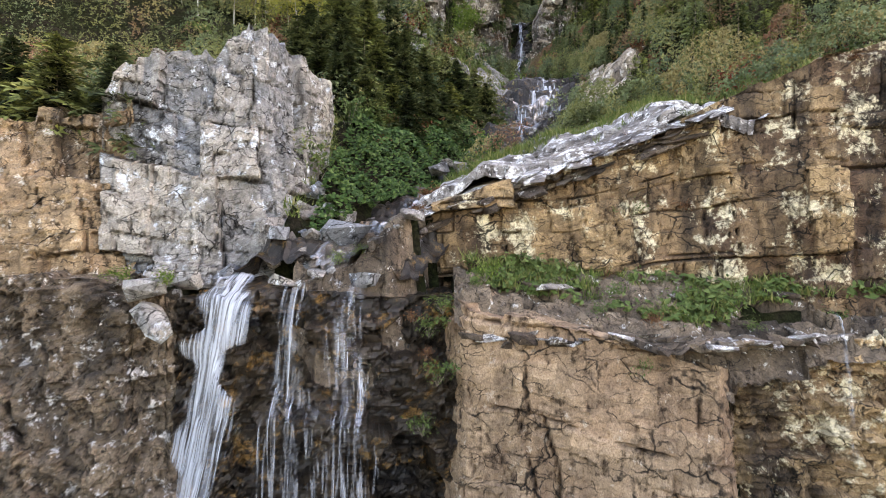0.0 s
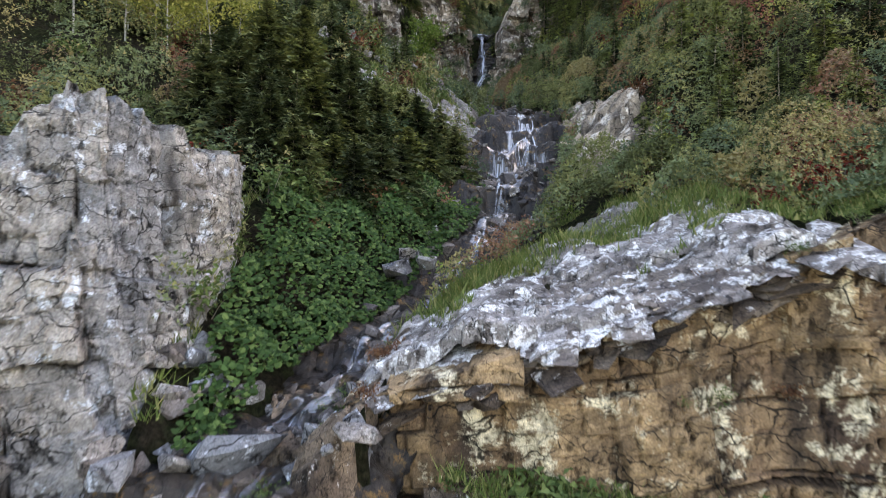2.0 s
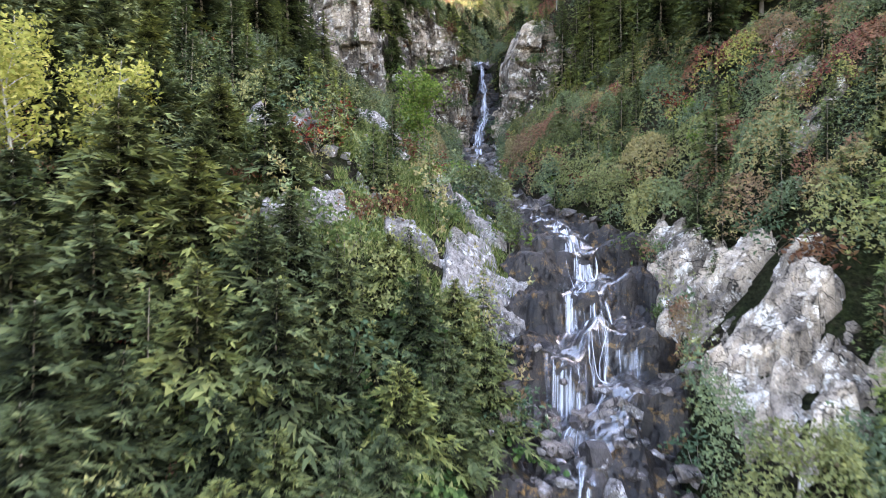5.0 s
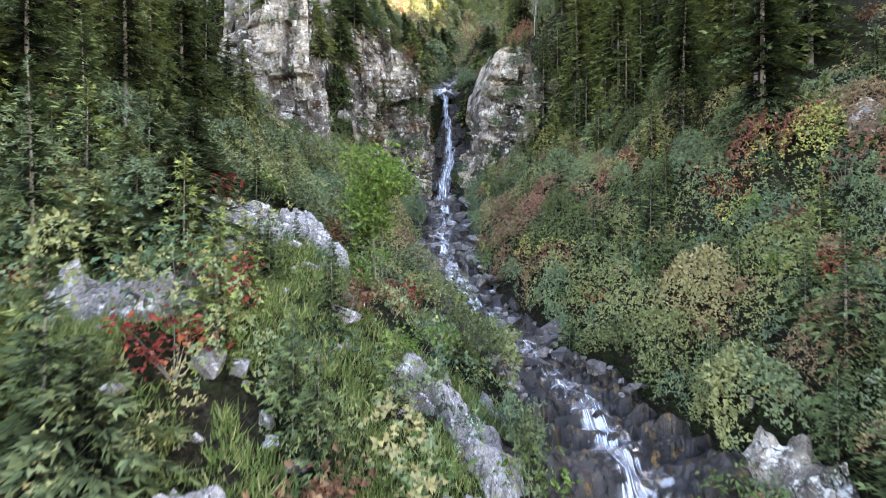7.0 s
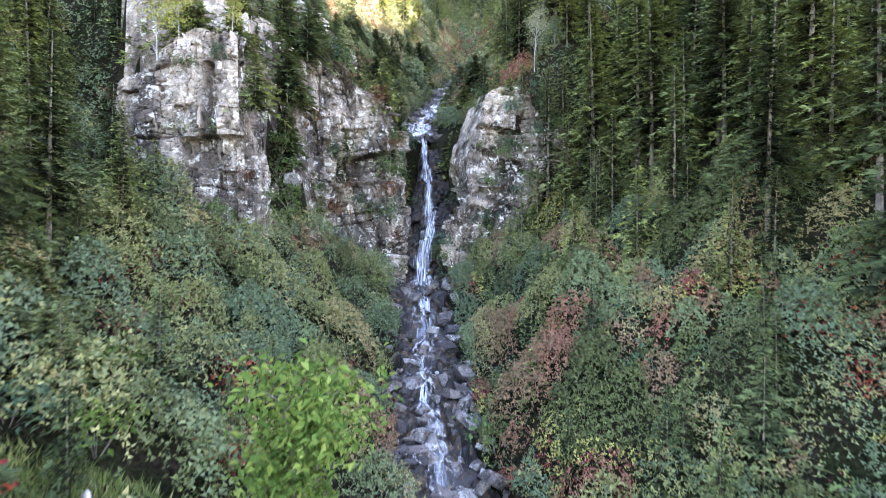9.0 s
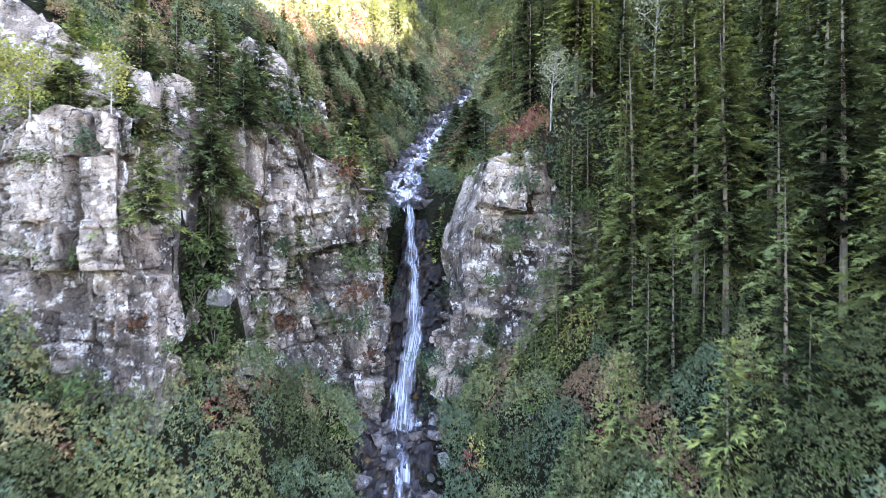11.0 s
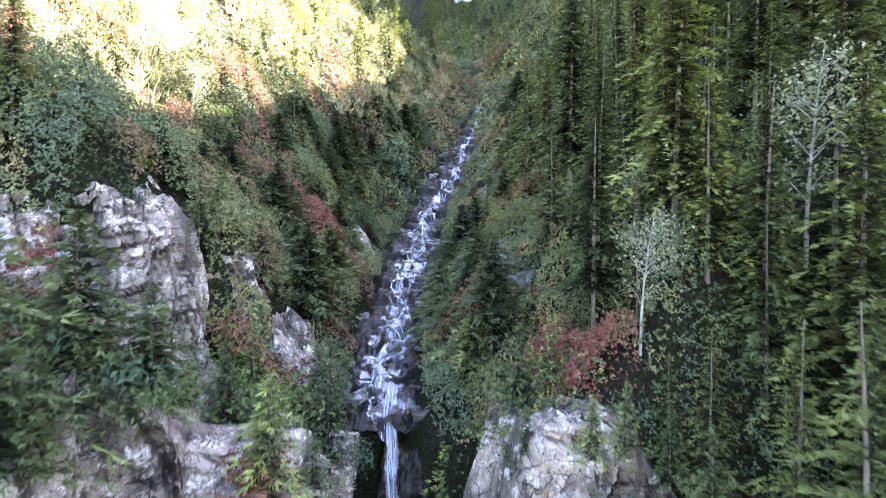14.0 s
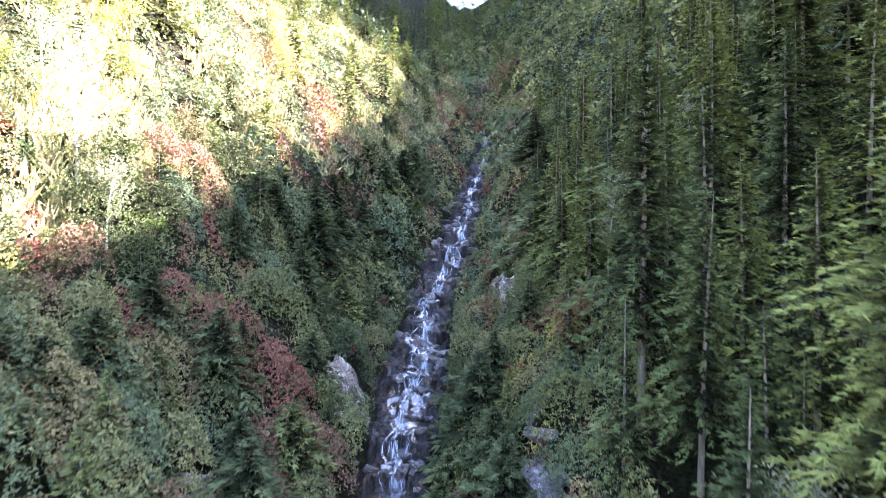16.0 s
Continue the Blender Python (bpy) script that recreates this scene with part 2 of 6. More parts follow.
def water_material(name, low, high, along=0.35, tint=(0.86, 0.88, 0.95), across=5.0, swirl=0.5):
    """Falling or running water: white threads drawn out along the flow, clear gaps between them."""
    m, ns, ln, b = material(name)
    uv = ns.new("ShaderNodeUVMap")
    mp = ns.new("ShaderNodeMapping")
    mp.inputs["Scale"].default_value = (across, along, 1)
    ln.new(uv.outputs[0], mp.inputs[0])
    n = ns.new("ShaderNodeTexNoise")
    n.inputs["Scale"].default_value, n.inputs["Detail"].default_value, n.inputs["Roughness"].default_value = 1.0, 7, 0.62
    n.inputs["Distortion"].default_value = swirl
    ln.new(mp.outputs[0], n.inputs[0])
    at = ns.new("ShaderNodeAttribute")
    at.attribute_name = "froth"
    mth = ns.new("ShaderNodeMath")
    mth.operation = "ADD"
    ln.new(n.outputs[0], mth.inputs[0])
    ln.new(at.outputs["Fac"], mth.inputs[1])
    fac = ramp(ns, ln, mth.outputs[0], [(low, grey(0.0)), (high, grey(0.95))])
    b.inputs["Base Color"].default_value = (*tint, 1)
    b.inputs["Roughness"].default_value = 0.35
    clear = ns.new("ShaderNodeBsdfTransparent")
    gl = ns.new("ShaderNodeBsdfGlossy")
    gl.inputs["Roughness"].default_value = 0.12
    fr = ns.new("ShaderNodeFresnel")
    fr.inputs[0].default_value = 1.33
    wet = ns.new("ShaderNodeMixShader")
    thin = ns.new("ShaderNodeMath")
    thin.operation = "MULTIPLY"
    ln.new(fr.outputs[0], thin.inputs[0])
    thin.inputs[1].default_value = 0.2
    ln.new(thin.outputs[0], wet.inputs[0])
    ln.new(clear.outputs[0], wet.inputs[1])
    ln.new(gl.outputs[0], wet.inputs[2])
    mx = ns.new("ShaderNodeMixShader")
    ln.new(fac, mx.inputs[0])
    ln.new(wet.outputs[0], mx.inputs[1])
    ln.new(b.outputs[0], mx.inputs[2])
    ln.new(mx.outputs[0], ns["Material Output"].inputs[0])
    return m


M_SOIL = soil_material()
M_GREY = rock_material("grey_lichen_rock", (0.2, 0.213, 0.235), (0.41, 0.375, 0.335), (0.05, 0.048, 0.052), (0.66, 0.72, 0.8), 0.36, 0.5, lichen_scale=1.6)
M_TAN = rock_material("tan_rock", (0.25, 0.165, 0.105), (0.44, 0.31, 0.19), (0.05, 0.036, 0.028), (0.66, 0.6, 0.53), 0.33, 0.75, shift=20)
M_RUBBLE = rock_material("rubble_rock", (0.08, 0.062, 0.048), (0.22, 0.162, 0.112), (0.028, 0.022, 0.018), (0.58, 0.55, 0.53), 0.36, 0.6, shift=30, crack=2.2)
M_LEDGE = rock_material("thin_bedded_rock", (0.085, 0.062, 0.048), (0.22, 0.165, 0.12), (0.03, 0.023, 0.019), (0.7, 0.68, 0.66), 0.26, 0.6, shift=35, crack=1.8)
M_OCHRE = rock_material("ochre_rock", (0.14, 0.08, 0.05), (0.48, 0.32, 0.175), (0.024, 0.017, 0.014), (0.8, 0.7, 0.5), 0.48, 1.0, shift=40, crack=0.8, streak=(1, 1, 0.16), lichen_scale=0.6)
M_BLOCK = rock_material("tan_block_rock", (0.3, 0.19, 0.122), (0.4, 0.275, 0.18), (0.12, 0.072, 0.047), (0.52, 0.42, 0.33), 0.24, 0.6, shift=60, crack=0.5)
M_WET = rock_material("wet_dark_rock", (0.013, 0.012, 0.013), (0.045, 0.036, 0.03), (0.006, 0.0055, 0.006), (0.17, 0.095, 0.03), 0.4, 0.5, 0.42, shift=70)
M_FALLROCK = rock_material("wet_algae_rock", (0.014, 0.012, 0.011), (0.05, 0.036, 0.025), (0.006, 0.0055, 0.006), (0.25, 0.135, 0.045), 0.4, 0.5, 0.4, shift=70, lichen_scale=0.9)
M_PALE = rock_material("pale_upper_rock", (0.165, 0.132, 0.108), (0.53, 0.435, 0.345), (0.02, 0.016, 0.014), (0.76, 0.7, 0.62), 0.48, 0.98, shift=90, crack=0.9, lichen_scale=1.3)
M_SLAB = rock_material("white_slab_rock", (0.2, 0.165, 0.145), (0.4, 0.37, 0.355), (0.05, 0.038, 0.032), (0.82, 0.81, 0.81), 0.6, 0.85, 0.6, shift=130, crack=1.2, streak=(0.5, 2.5, 2.5))
M_SCREE = rock_material("grey_scree", (0.15, 0.137, 0.13), (0.34, 0.31, 0.29), (0.045, 0.038, 0.033), (0.62, 0.6, 0.59), 0.42, 0.5, 0.8, shift=145, crack=3.0)
M_STONE = rock_material("stream_stone", (0.075, 0.065, 0.064), (0.22, 0.185, 0.165), (0.022, 0.019, 0.018), (0.42, 0.4, 0.4), 0.28, 0.4, 0.4, shift=150, crack=1.5)
# the last colour of each needle material paints the shade within the crown
M_NEEDLE = leaf_material("spruce_needles", [(0.0, (0.1, 0.13, 0.043)), (0.5, (0.138, 0.17, 0.057)), (1.0, (0.19, 0.222, 0.08))], gloss=0.6, vary=True, inner_shade=(0.016, 0.018, 0.009))
M_NEEDLE_DARK = leaf_material("dark_spruce_needles", [(0.0, (0.062, 0.082, 0.035)), (0.5, (0.105, 0.132, 0.055)), (1.0, (0.18, 0.2, 0.08))], gloss=0.6, vary=True, inner_shade=(0.009, 0.011, 0.007))
M_NEEDLE_YOUNG = leaf_material("young_spruce_needles", [(0.0, (0.09, 0.122, 0.046)), (0.5, (0.14, 0.178, 0.064)), (1.0, (0.2, 0.235, 0.085))], gloss=0.6, vary=True, inner_shade=(0.022, 0.028, 0.014))
M_UNDER = leaf_material("undergrowth_leaves", [(0.0, (0.05, 0.085, 0.028)), (1.0, (0.16, 0.2, 0.07))],
                        bushes=[(0.0, (0.085, 0.1, 0.04)), (0.12, (0.17, 0.18, 0.07)), (0.24, (0.108, 0.145, 0.08)), (0.36, (0.22, 0.22, 0.09)), (0.46, (0.148, 0.182, 0.09)), (0.6, (0.26, 0.22, 0.1)),
                                (0.7, (0.21, 0.138, 0.08)), (0.8, (0.25, 0.128, 0.082)), (0.88, (0.21, 0.068, 0.056)), (0.92, (0.31, 0.295, 0.09)), (0.97, (0.1, 0.12, 0.045))])
M_BROAD = leaf_material("butterbur_leaves", [(0.0, (0.02, 0.044, 0.013)), (0.6, (0.043, 0.088, 0.024)), (1.0, (0.1, 0.15, 0.044))])
M_TEAL = leaf_material("blue_green_leaves", [(0.0, (0.045, 0.082, 0.046)), (0.6, (0.068, 0.115, 0.062)), (1.0, (0.11, 0.155, 0.08))])
M_RUST = leaf_material("russet_leaves", [(0.0, (0.08, 0.035, 0.02)), (0.6, (0.17, 0.08, 0.045)), (1.0, (0.27, 0.16, 0.08))])
M_GREEN = leaf_material("shrub_leaves", [(0.0, (0.06, 0.095, 0.03)), (0.6, (0.095, 0.14, 0.045)), (1.0, (0.15, 0.19, 0.065))])
M_YELLOW = leaf_material("yellow_birch_leaves", [(0.0, (0.2, 0.215, 0.05)), (0.6, (0.36, 0.36, 0.09)), (1.0, (0.5, 0.45, 0.14))], through_light=0.4)
M_LIME = leaf_material("lime_green_leaves", [(0.0, (0.06, 0.11, 0.022)), (0.6, (0.13, 0.2, 0.04)), (1.0, (0.24, 0.29, 0.07))], through_light=0.3)
M_RED = leaf_material("red_shrub_leaves", [(0.0, (0.1, 0.02, 0.015)), (0.6, (0.24, 0.045, 0.03)), (1.0, (0.36, 0.12, 0.05))])
M_GRASS = leaf_material("grass_blades", [(0.0, (0.06, 0.1, 0.025)), (0.6, (0.14, 0.18, 0.05)), (1.0, (0.3, 0.28, 0.12))])
M_SILVER = leaf_material("silvery_birch_leaves", [(0.0, (0.2, 0.22, 0.12)), (0.6, (0.32, 0.33, 0.2)), (1.0, (0.45, 0.44, 0.28))], through_light=0.3)
# dry grass, kept extra pale to put more sunlight into the colour
M_SUN_TINT_STRAW = leaf_material("sun_tint_straw_blades", [(0.0, (0.3, 0.27, 0.12)), (0.6, (0.52, 0.46, 0.24)), (1.0, (0.66, 0.6, 0.36))], through_light=0.3)
M_BARK = bark_material("spruce_bark", (0.07, 0.055, 0.045), (0.3, 0.25, 0.2))
M_BIRCH = bark_material("pale_birch_bark", (0.2, 0.18, 0.16), (0.55, 0.52, 0.48))
M_FALL = water_material("falling_water", 0.42, 0.84, along=0.35, tint=(0.7, 0.73, 0.8), across=7.0, swirl=1.2)
M_RUN = water_material("running_water", 0.4, 0.8, along=0.9, tint=(0.58, 0.62, 0.7), across=8.0, swirl=1.0)

# ---- lie of the land ----
STREAM = np.array([(-40, -4, -6), (10, -5, -2), (17, -5, -1.2), (17.6, -5, 6.4), (21, -3.4, 7.9), (24, -1.9, 9.0), (26.5, -0.5, 9.8), (29, 1.0, 10.8), (31, 2.0, 11.6), (33, 3.3, 12.5), (35.3, 4.7, 13.5), (37.4, 5.7, 14.6), (39.5, 6.4, 16.2), (41, 7.2, 17.2), (49, 9.4, 22.4), (51.5, 10.0, 23.2),
                   (56, 9.3, 24.6), (66, 7.6, 27.6), (78, 9.9, 31.2), (82, 10.5, 33.0), (84.5, 10.9, 33.9), (89, 11.8, 34.4), (93, 12.8, 34.8), (101, 14.2, 37.0), (115, 18.6, 42.0), (130, 23.9, 47.6), (136, 27.6, 51.2),
                   (152, 34.5, 58.6), (169, 42.4, 67.2), (181, 47.0, 75.0), (230, 60.0, 100.0), (320, 80.0, 165.0), (480, 110.0, 285.0), (900, 150.0, 480.0)])
FALL_FRONT = np.array([(-30, 84), (-14, 82), (-7, 79.5), (-1, 79), (2.5, 82.5), (4.5, 85.5), (7.5, 89.6), (9.5, 90.5), (11.5, 93.2), (14.2, 93.4), (15.2, 89.0), (17.2, 85.5), (19, 84), (22, 84.5), (26, 82), (60, 78)])
FALL_RISE = 11.6


def stream_x(y):
    return np.interp(y, STREAM[:, 0], STREAM[:, 1])


def stream_z(y):
    return np.interp(y, STREAM[:, 0], STREAM[:, 2])


def front_upper(x):
    return np.interp(x, [-60, -24, -15, -9, -6.6, -6.0, -5.0, -1.5, 0.0, 3, 9, 12, 16, 24, 60], [19, 20, 20.6, 21.6, 23, 20.5, 19.4, 19.6, 22.6, 22.4, 22, 21, 20, 19, 17])


def front_lower(x):
    return np.interp(x, [-60, -24, -9.5, -8.2, -7.6, -0.5, 0.4, 8.4, 10, 13, 20, 60], [14, 17.4, 18.9, 19.3, 20.0, 20.4, 20.2, 17.9, 18.6, 19, 17.8, 14])


def land(x, y, steps=True):
    x, y = np.broadcast_arrays(np.asarray(x, float), np.asarray(y, float))
    lat = x - stream_x(y)
    z = stream_z(y)
    # the high step of the upper fall, softer towards both sides
    f = np.interp(x, FALL_FRONT[:, 0], FALL_FRONT[:, 1])
    soft = np.interp(x, [-30, -12, -8, 22, 30, 50], [20, 8, 1.2, 1.2, 8, 18])
    z = z + FALL_RISE * smooth(0, 1, (y - f - 2.0) / soft)
    wide = np.interp(y, [20, 40, 50, 60, 88, 95, 120, 170], [0.8, 2.2, 3.2, 2.0, 2.2, 1.4, 1.8, 1.6])
    left, right = np.maximum(-lat - wide, 0), np.maximum(lat - wide, 0)
    kl = np.interp(y, [20, 30, 36, 46, 60, 80, 100, 125, 400], [0.9, 0.75, 0.62, 0.52, 0.62, 0.62, 0.85, 0.95, 0.95])
    kl = np.minimum(kl, np.interp(y, [126, 150, 186, 400], [0.95, 0.8, 0.62, 0.75]))
    # the extra rise past 215 is added to block the sun from the far slope
    kr = np.interp(y, [20, 29, 33, 36, 40, 46, 52, 60, 85, 110, 400], [0.42, 0.42, 0.52, 0.75, 1.0, 1.0, 0.82, 0.8, 0.85, 0.9, 0.9]) + np.interp(y, [215, 245], [0, 0.4])
    rise_l = kl * np.where(left < 70, left, 70 + 0.3 * (left - 70))
    terrace = np.interp(y, [28, 36, 46, 58, 70, 80], [5.0, 4.6, 4.2, 4.2, 9, 60]) + np.interp(y, [30, 46, 58, 70], [0.2, 0.12, 0.27, 0.5]) * left + 0.7 * np.maximum(left - 24, 0)
    rise_l = np.minimum(rise_l, terrace)
    # right ridge's unseen crest, shaped to cast the shadow edge across the left slope
    rise_r = kr * right + 0.5 * np.clip(right - 60, 0, 80) - 0.9 * np.maximum(right - 150, 0)
    rise_r = np.minimum(rise_r, np.interp(y, [0, 112, 122, 128, 135, 142, 148, 155, 163, 173, 185, 206, 213, 222, 240, 400], [130, 128, 103, 92, 82, 77.5, 77, 76.5, 75, 73, 69, 65, 63, 80, 150, 190]))
    rise_r = np.minimum(rise_r, np.interp(y, [18, 26, 34, 48], [4.4, 5.2, 14, 400]) + 0.12 * right)
    z = z + rise_l + rise_r
    # the bare slab lies in one tilted plane
    slab = smooth(0.8, 2.0, lat) * (1 - smooth(24.6, 27.2, y - 0.14 * x)) * (1 - smooth(10, 12.5, x)) * smooth(17, 18, y)
    z = z + slab * (2.5 + 0.382 * x + 0.33 * y - z)
    # the rock rib above the high fall's left wall
    rib = np.interp(x, [-8, -2.7, 3.3, 6.3, 8.4, 11], [87, 89.5, 92.8, 94.4, 99, 108])
    z = z + 5.0 * np.exp(-((x - 2.0) / 6.5) ** 2 - ((y - 96) / 5.0) ** 2) * smooth(0.3, 1.8, y - rib)
    # the sunny spur ends above the stream; a side valley lies behind it, and a pass between the far slopes
    z = z - 0.6 * np.clip(y - 188, 0, 42) * smooth(0, 25, -lat)
    gap = np.abs(x - 11.6 - 0.356 * (y - 81))
    z = np.where(y > 285, np.minimum(z, 150 + 1.5 * gap - 0.3 * np.maximum(y - 300, 0)), z)
    shelf = np.interp(y, [20, 30, 35, 42], [13.6, 15.2, 18, 22]) - 1.6 * smooth(10, 12, -x) * (1 - smooth(22, 28, y))
    z = z + smooth(6.4, 7.4, -x) * (1 - smooth(33, 40, y)) * smooth(19, 20, y) * (shelf + 0.04 * left - z)
    edge = np.minimum(1, (left + right) / 4)
    z = z + edge * (1.1 * fbm(x / 9, y / 9, seed=3) + 0.25 * fbm(x / 1.7, y / 1.7, seed=8, octaves=3)) + (1 - edge) * 0.22 * fbm(x / 1.2, y / 1.2, seed=5, octaves=3)
    if not steps:
        return z
    # the two steps of the lowest cliffs
    ledge = np.where(x < -5.5, 6.6 + 0.1 * (y - 19), np.where(x < 0.3, 5.0, np.interp(x, [0.3, 8.4, 12, 20, 60], [6.4, 4.8, 5.6, 6.0, 6]) + np.interp(x, [0, 8, 14], [0.55, 0.6, 0.5]) * np.maximum(y - front_lower(x), 0)))
    z = np.where(y < front_upper(x), np.minimum(z, ledge + 0.15 * fbm(x / 1.5, y / 1.5, seed=11)), z)
    low = -1.6 + 0.4 * fbm(x / 3, y / 3, seed=12) + 0.05 * np.minimum(y - 12, 0) + 0.25 * np.maximum(np.abs(x + 4) - 14, 0)
    z = np.where(y < front_lower(x), np.minimum(z, low), z)
    return z


def spaced(lo, hi, fine_lo, fine_hi, step, grow=1.12):
    mid = list(np.arange(fine_lo, fine_hi, step))
    a, s = fine_lo, step
    left = []
    while a > lo:
        s *= grow
        a -= s
        left.append(a)
    b, s, right = mid[-1], step, []
    while b < hi:
        s *= grow
        b += s
        right.append(b)
    return np.array(left[::-1] + mid + right)


gx, gy = spaced(-700, 800, -26, 62, 0.5, 1.09), spaced(-400, 1000, 14, 192, 0.55, 1.07)
GX, GY = np.meshgrid(gx, gy, indexing="ij")
GZ = land(GX, GY)
ground = new("ground", quads_mesh("ground", np.stack([GX, GY, GZ], -1).reshape(-1, 3), grid_quads(len(gx), len(gy)), True))
ground.data.materials.append(M_SOIL)
tagged(ground, "steep wooded gully of dark stony soil", "ground", kind="structure")


# ---- cliffs ----
def cliff(name, label, knots, mat, sizes=((2.4, 1.5, 0.5), (0.95, 0.6, 0.2), (0.4, 0.26, 0.07)), step=0.13, back=2.5, batter=0.08, tilt=0.0, seed=1, crumble=0.6, kind="structure", bedded=True):
    """A broken rock wall over a line on the ground. Knots: x, y, foot, top, from west to east; the wall faces the valley."""
    k = np.array(knots, float)
    s = np.concatenate([[0], np.cumsum(np.hypot(np.diff(k[:, 0]), np.diff(k[:, 1])))])
    nu = int(s[-1] / step) + 1
    u = np.linspace(0, s[-1], nu)
    fine = np.linspace(0, s[-1], nu)
    px, py, zb, zt = (np.interp(fine, s, k[:, c]) for c in range(4))
    ker = np.hanning(max(5, int(1.6 / step)))
    ker /= ker.sum()

    def eased(a):
        n = len(ker) // 2
        return np.convolve(np.concatenate([np.full(n, a[0]), a, np.full(n, a[-1])]), ker, "same")[n:-n]
    zt = eased(zt)
    tx, ty = np.gradient(eased(px)), np.gradient(eased(py))
    ln_ = np.hypot(tx, ty) + 1e-9
    nx, ny = eased(ty / ln_), eased(-tx / ln_)
    px, py = eased(px), eased(py)
    high = float((zt - zb).max())
    nf = int(high / step) + 1
    nb = max(3, int(back / (step * 1.6)))
    v = np.concatenate([np.linspace(0, 1, nf), np.ones(nb)])
    over = np.concatenate([np.zeros(nf), np.linspace(0, 1, nb + 1)[1:]])
    U, V = np.meshgrid(u, v, indexing="ij")
    O = np.broadcast_to(over, U.shape)
    top = zt + crumble * (blocks(u / 1.7, np.zeros(nu) + seed, seed + 40)[0] - 0.6) + 0.3 * crumble * (blocks(u / 0.6, np.zeros(nu), seed + 41)[0] - 0.5)
    H = (top - zb)[:, None]
    wall = V * H
    # height along the wall continues over the top edge, so that blocks wrap round it
    vv = wall + O * back + zb[:, None]
    wu = U + 0.4 * fbm(U / 6.0, vv / 6.0, seed=seed + 70, octaves=2) + 0.16 * fbm(U / 2.5, vv / 2.5, seed=seed + 2, octaves=3) + tilt * vv
    wv = vv + 0.5 * fbm(U / 6.0, vv / 6.0, seed=seed + 71, octaves=2) + 0.14 * fbm(U / 2.5, vv / 2.5, seed=seed + 3, octaves=3) - tilt * U
    disp = 0.35 * fbm(U / 5, vv / 5, seed=seed + 4, octaves=2)
    tone, gap = np.zeros(U.shape), np.ones(U.shape)
    for q, (w, h, d) in enumerate(sizes):
        rid, du, dv, joint = (courses if bedded else blocks)(wu / w, wv / h, seed + 10 * q)
        r2 = np.modf(rid * 91.7)[0]
        r3 = np.modf(rid * 37.3)[0]
        disp = disp + d * (rid - 0.5) * 1.3 + d * ((r2 - 0.5) * du * 0.9 + (r3 - 0.4) * dv)
        tone = tone + rid * (0.45, 0.35, 0.2)[min(q, 2)]
        open_ = (np.modf(rid * 13.7)[0] > (0.2, 0.35, 0.6)[min(q, 2)]) * (1.0, 0.9, 0.6)[min(q, 2)]
        parted = open_ * smooth(-0.35, 0.3, fbm(U / 1.4, vv / 1.4, seed=seed + 60 + q, octaves=2))
        seam = 1 - smooth(0.0, max(0.03, 0.75 * step / w), joint)
        disp = disp - min(0.2, d * 0.8) * seam * (0.12 + 0.88 * parted)
        gap = np.minimum(gap, 1 - parted * seam)
    disp = disp + 0.04 * fbm(U / 0.3, vv / 0.3, seed=seed + 6, octaves=2)
    out = disp * (1 - O * 0.75) - batter * wall - O * back
    X = px[:, None] + nx[:, None] * out
    Y = py[:, None] + ny[:, None] * out
    Z = zb[:, None] + wall + O * (0.55 * disp + 0.12 * back * O)
    Z = np.where(O >= 0.999, Z - 1.2, Z)
    me = quads_mesh(name, np.stack([X, Y, Z], -1).reshape(-1, 3), grid_quads(nu, len(v)))
    float_layer(me, "block", tone)
    float_layer(me, "gap", 1 - gap)
    me.materials.append(mat)
    ob = new(name, me)
    return tagged(ob, label, "rock face", kind=kind)


cliff("cliff_left_upper", "blue-grey lichen-covered cliff of blocky rock above the lower fall",
      [(-12.3, 19.0, 6.4, 13.6), (-11.6, 19.1, 6.4, 14.8), (-9.4, 19.5, 6.6, 15.2), (-8.3, 19.7, 6.6, 15.4), (-8.0, 19.8, 6.6, 16.3), (-6.3, 20.6, 6.8, 16.9), (-5.8, 21.5, 6.9, 16.8), (-5.5, 23.0, 7.2, 16.1), (-5.2, 26.0, 9, 16.1), (-5.4, 29.6, 11, 16.0), (-8.5, 33, 13, 16.0)], M_GREY,
      sizes=((2.3, 3.6, 0.6), (1.1, 1.0, 0.15), (0.6, 0.22, 0.05)), step=0.085, seed=3, crumble=0.9, tilt=-0.08)
cliff("cliff_left_far", "warm tan blocky cliff with dark vertical cracks", [(-30, 17.0, 5, 12.5), (-17, 17.8, 6, 12.6), (-13.6, 18.5, 6.2, 12.9), (-12.2, 18.8, 6.4, 13.3), (-11.2, 19.9, 6.4, 13.6)], M_TAN,
      sizes=((2.1, 2.6, 0.5), (0.9, 0.9, 0.18), (0.4, 0.32, 0.06)), step=0.1, seed=13, crumble=0.8)
cliff("cliff_left_lower", "rough brown rubble bank beside the lower fall", [(-32, 13.5, -3, 6.2), (-18, 15.4, -3, 6.9), (-12, 16.6, -3, 7.2), (-9.8, 17.0, -3, 7.0), (-8.6, 17.6, -3, 6.6), (-8.2, 20, -3, 6.2)], M_RUBBLE,
      sizes=((1.9, 1.6, 0.5), (0.6, 0.5, 0.2), (0.25, 0.2, 0.09)), step=0.1, back=3.5, seed=21, bedded=False)
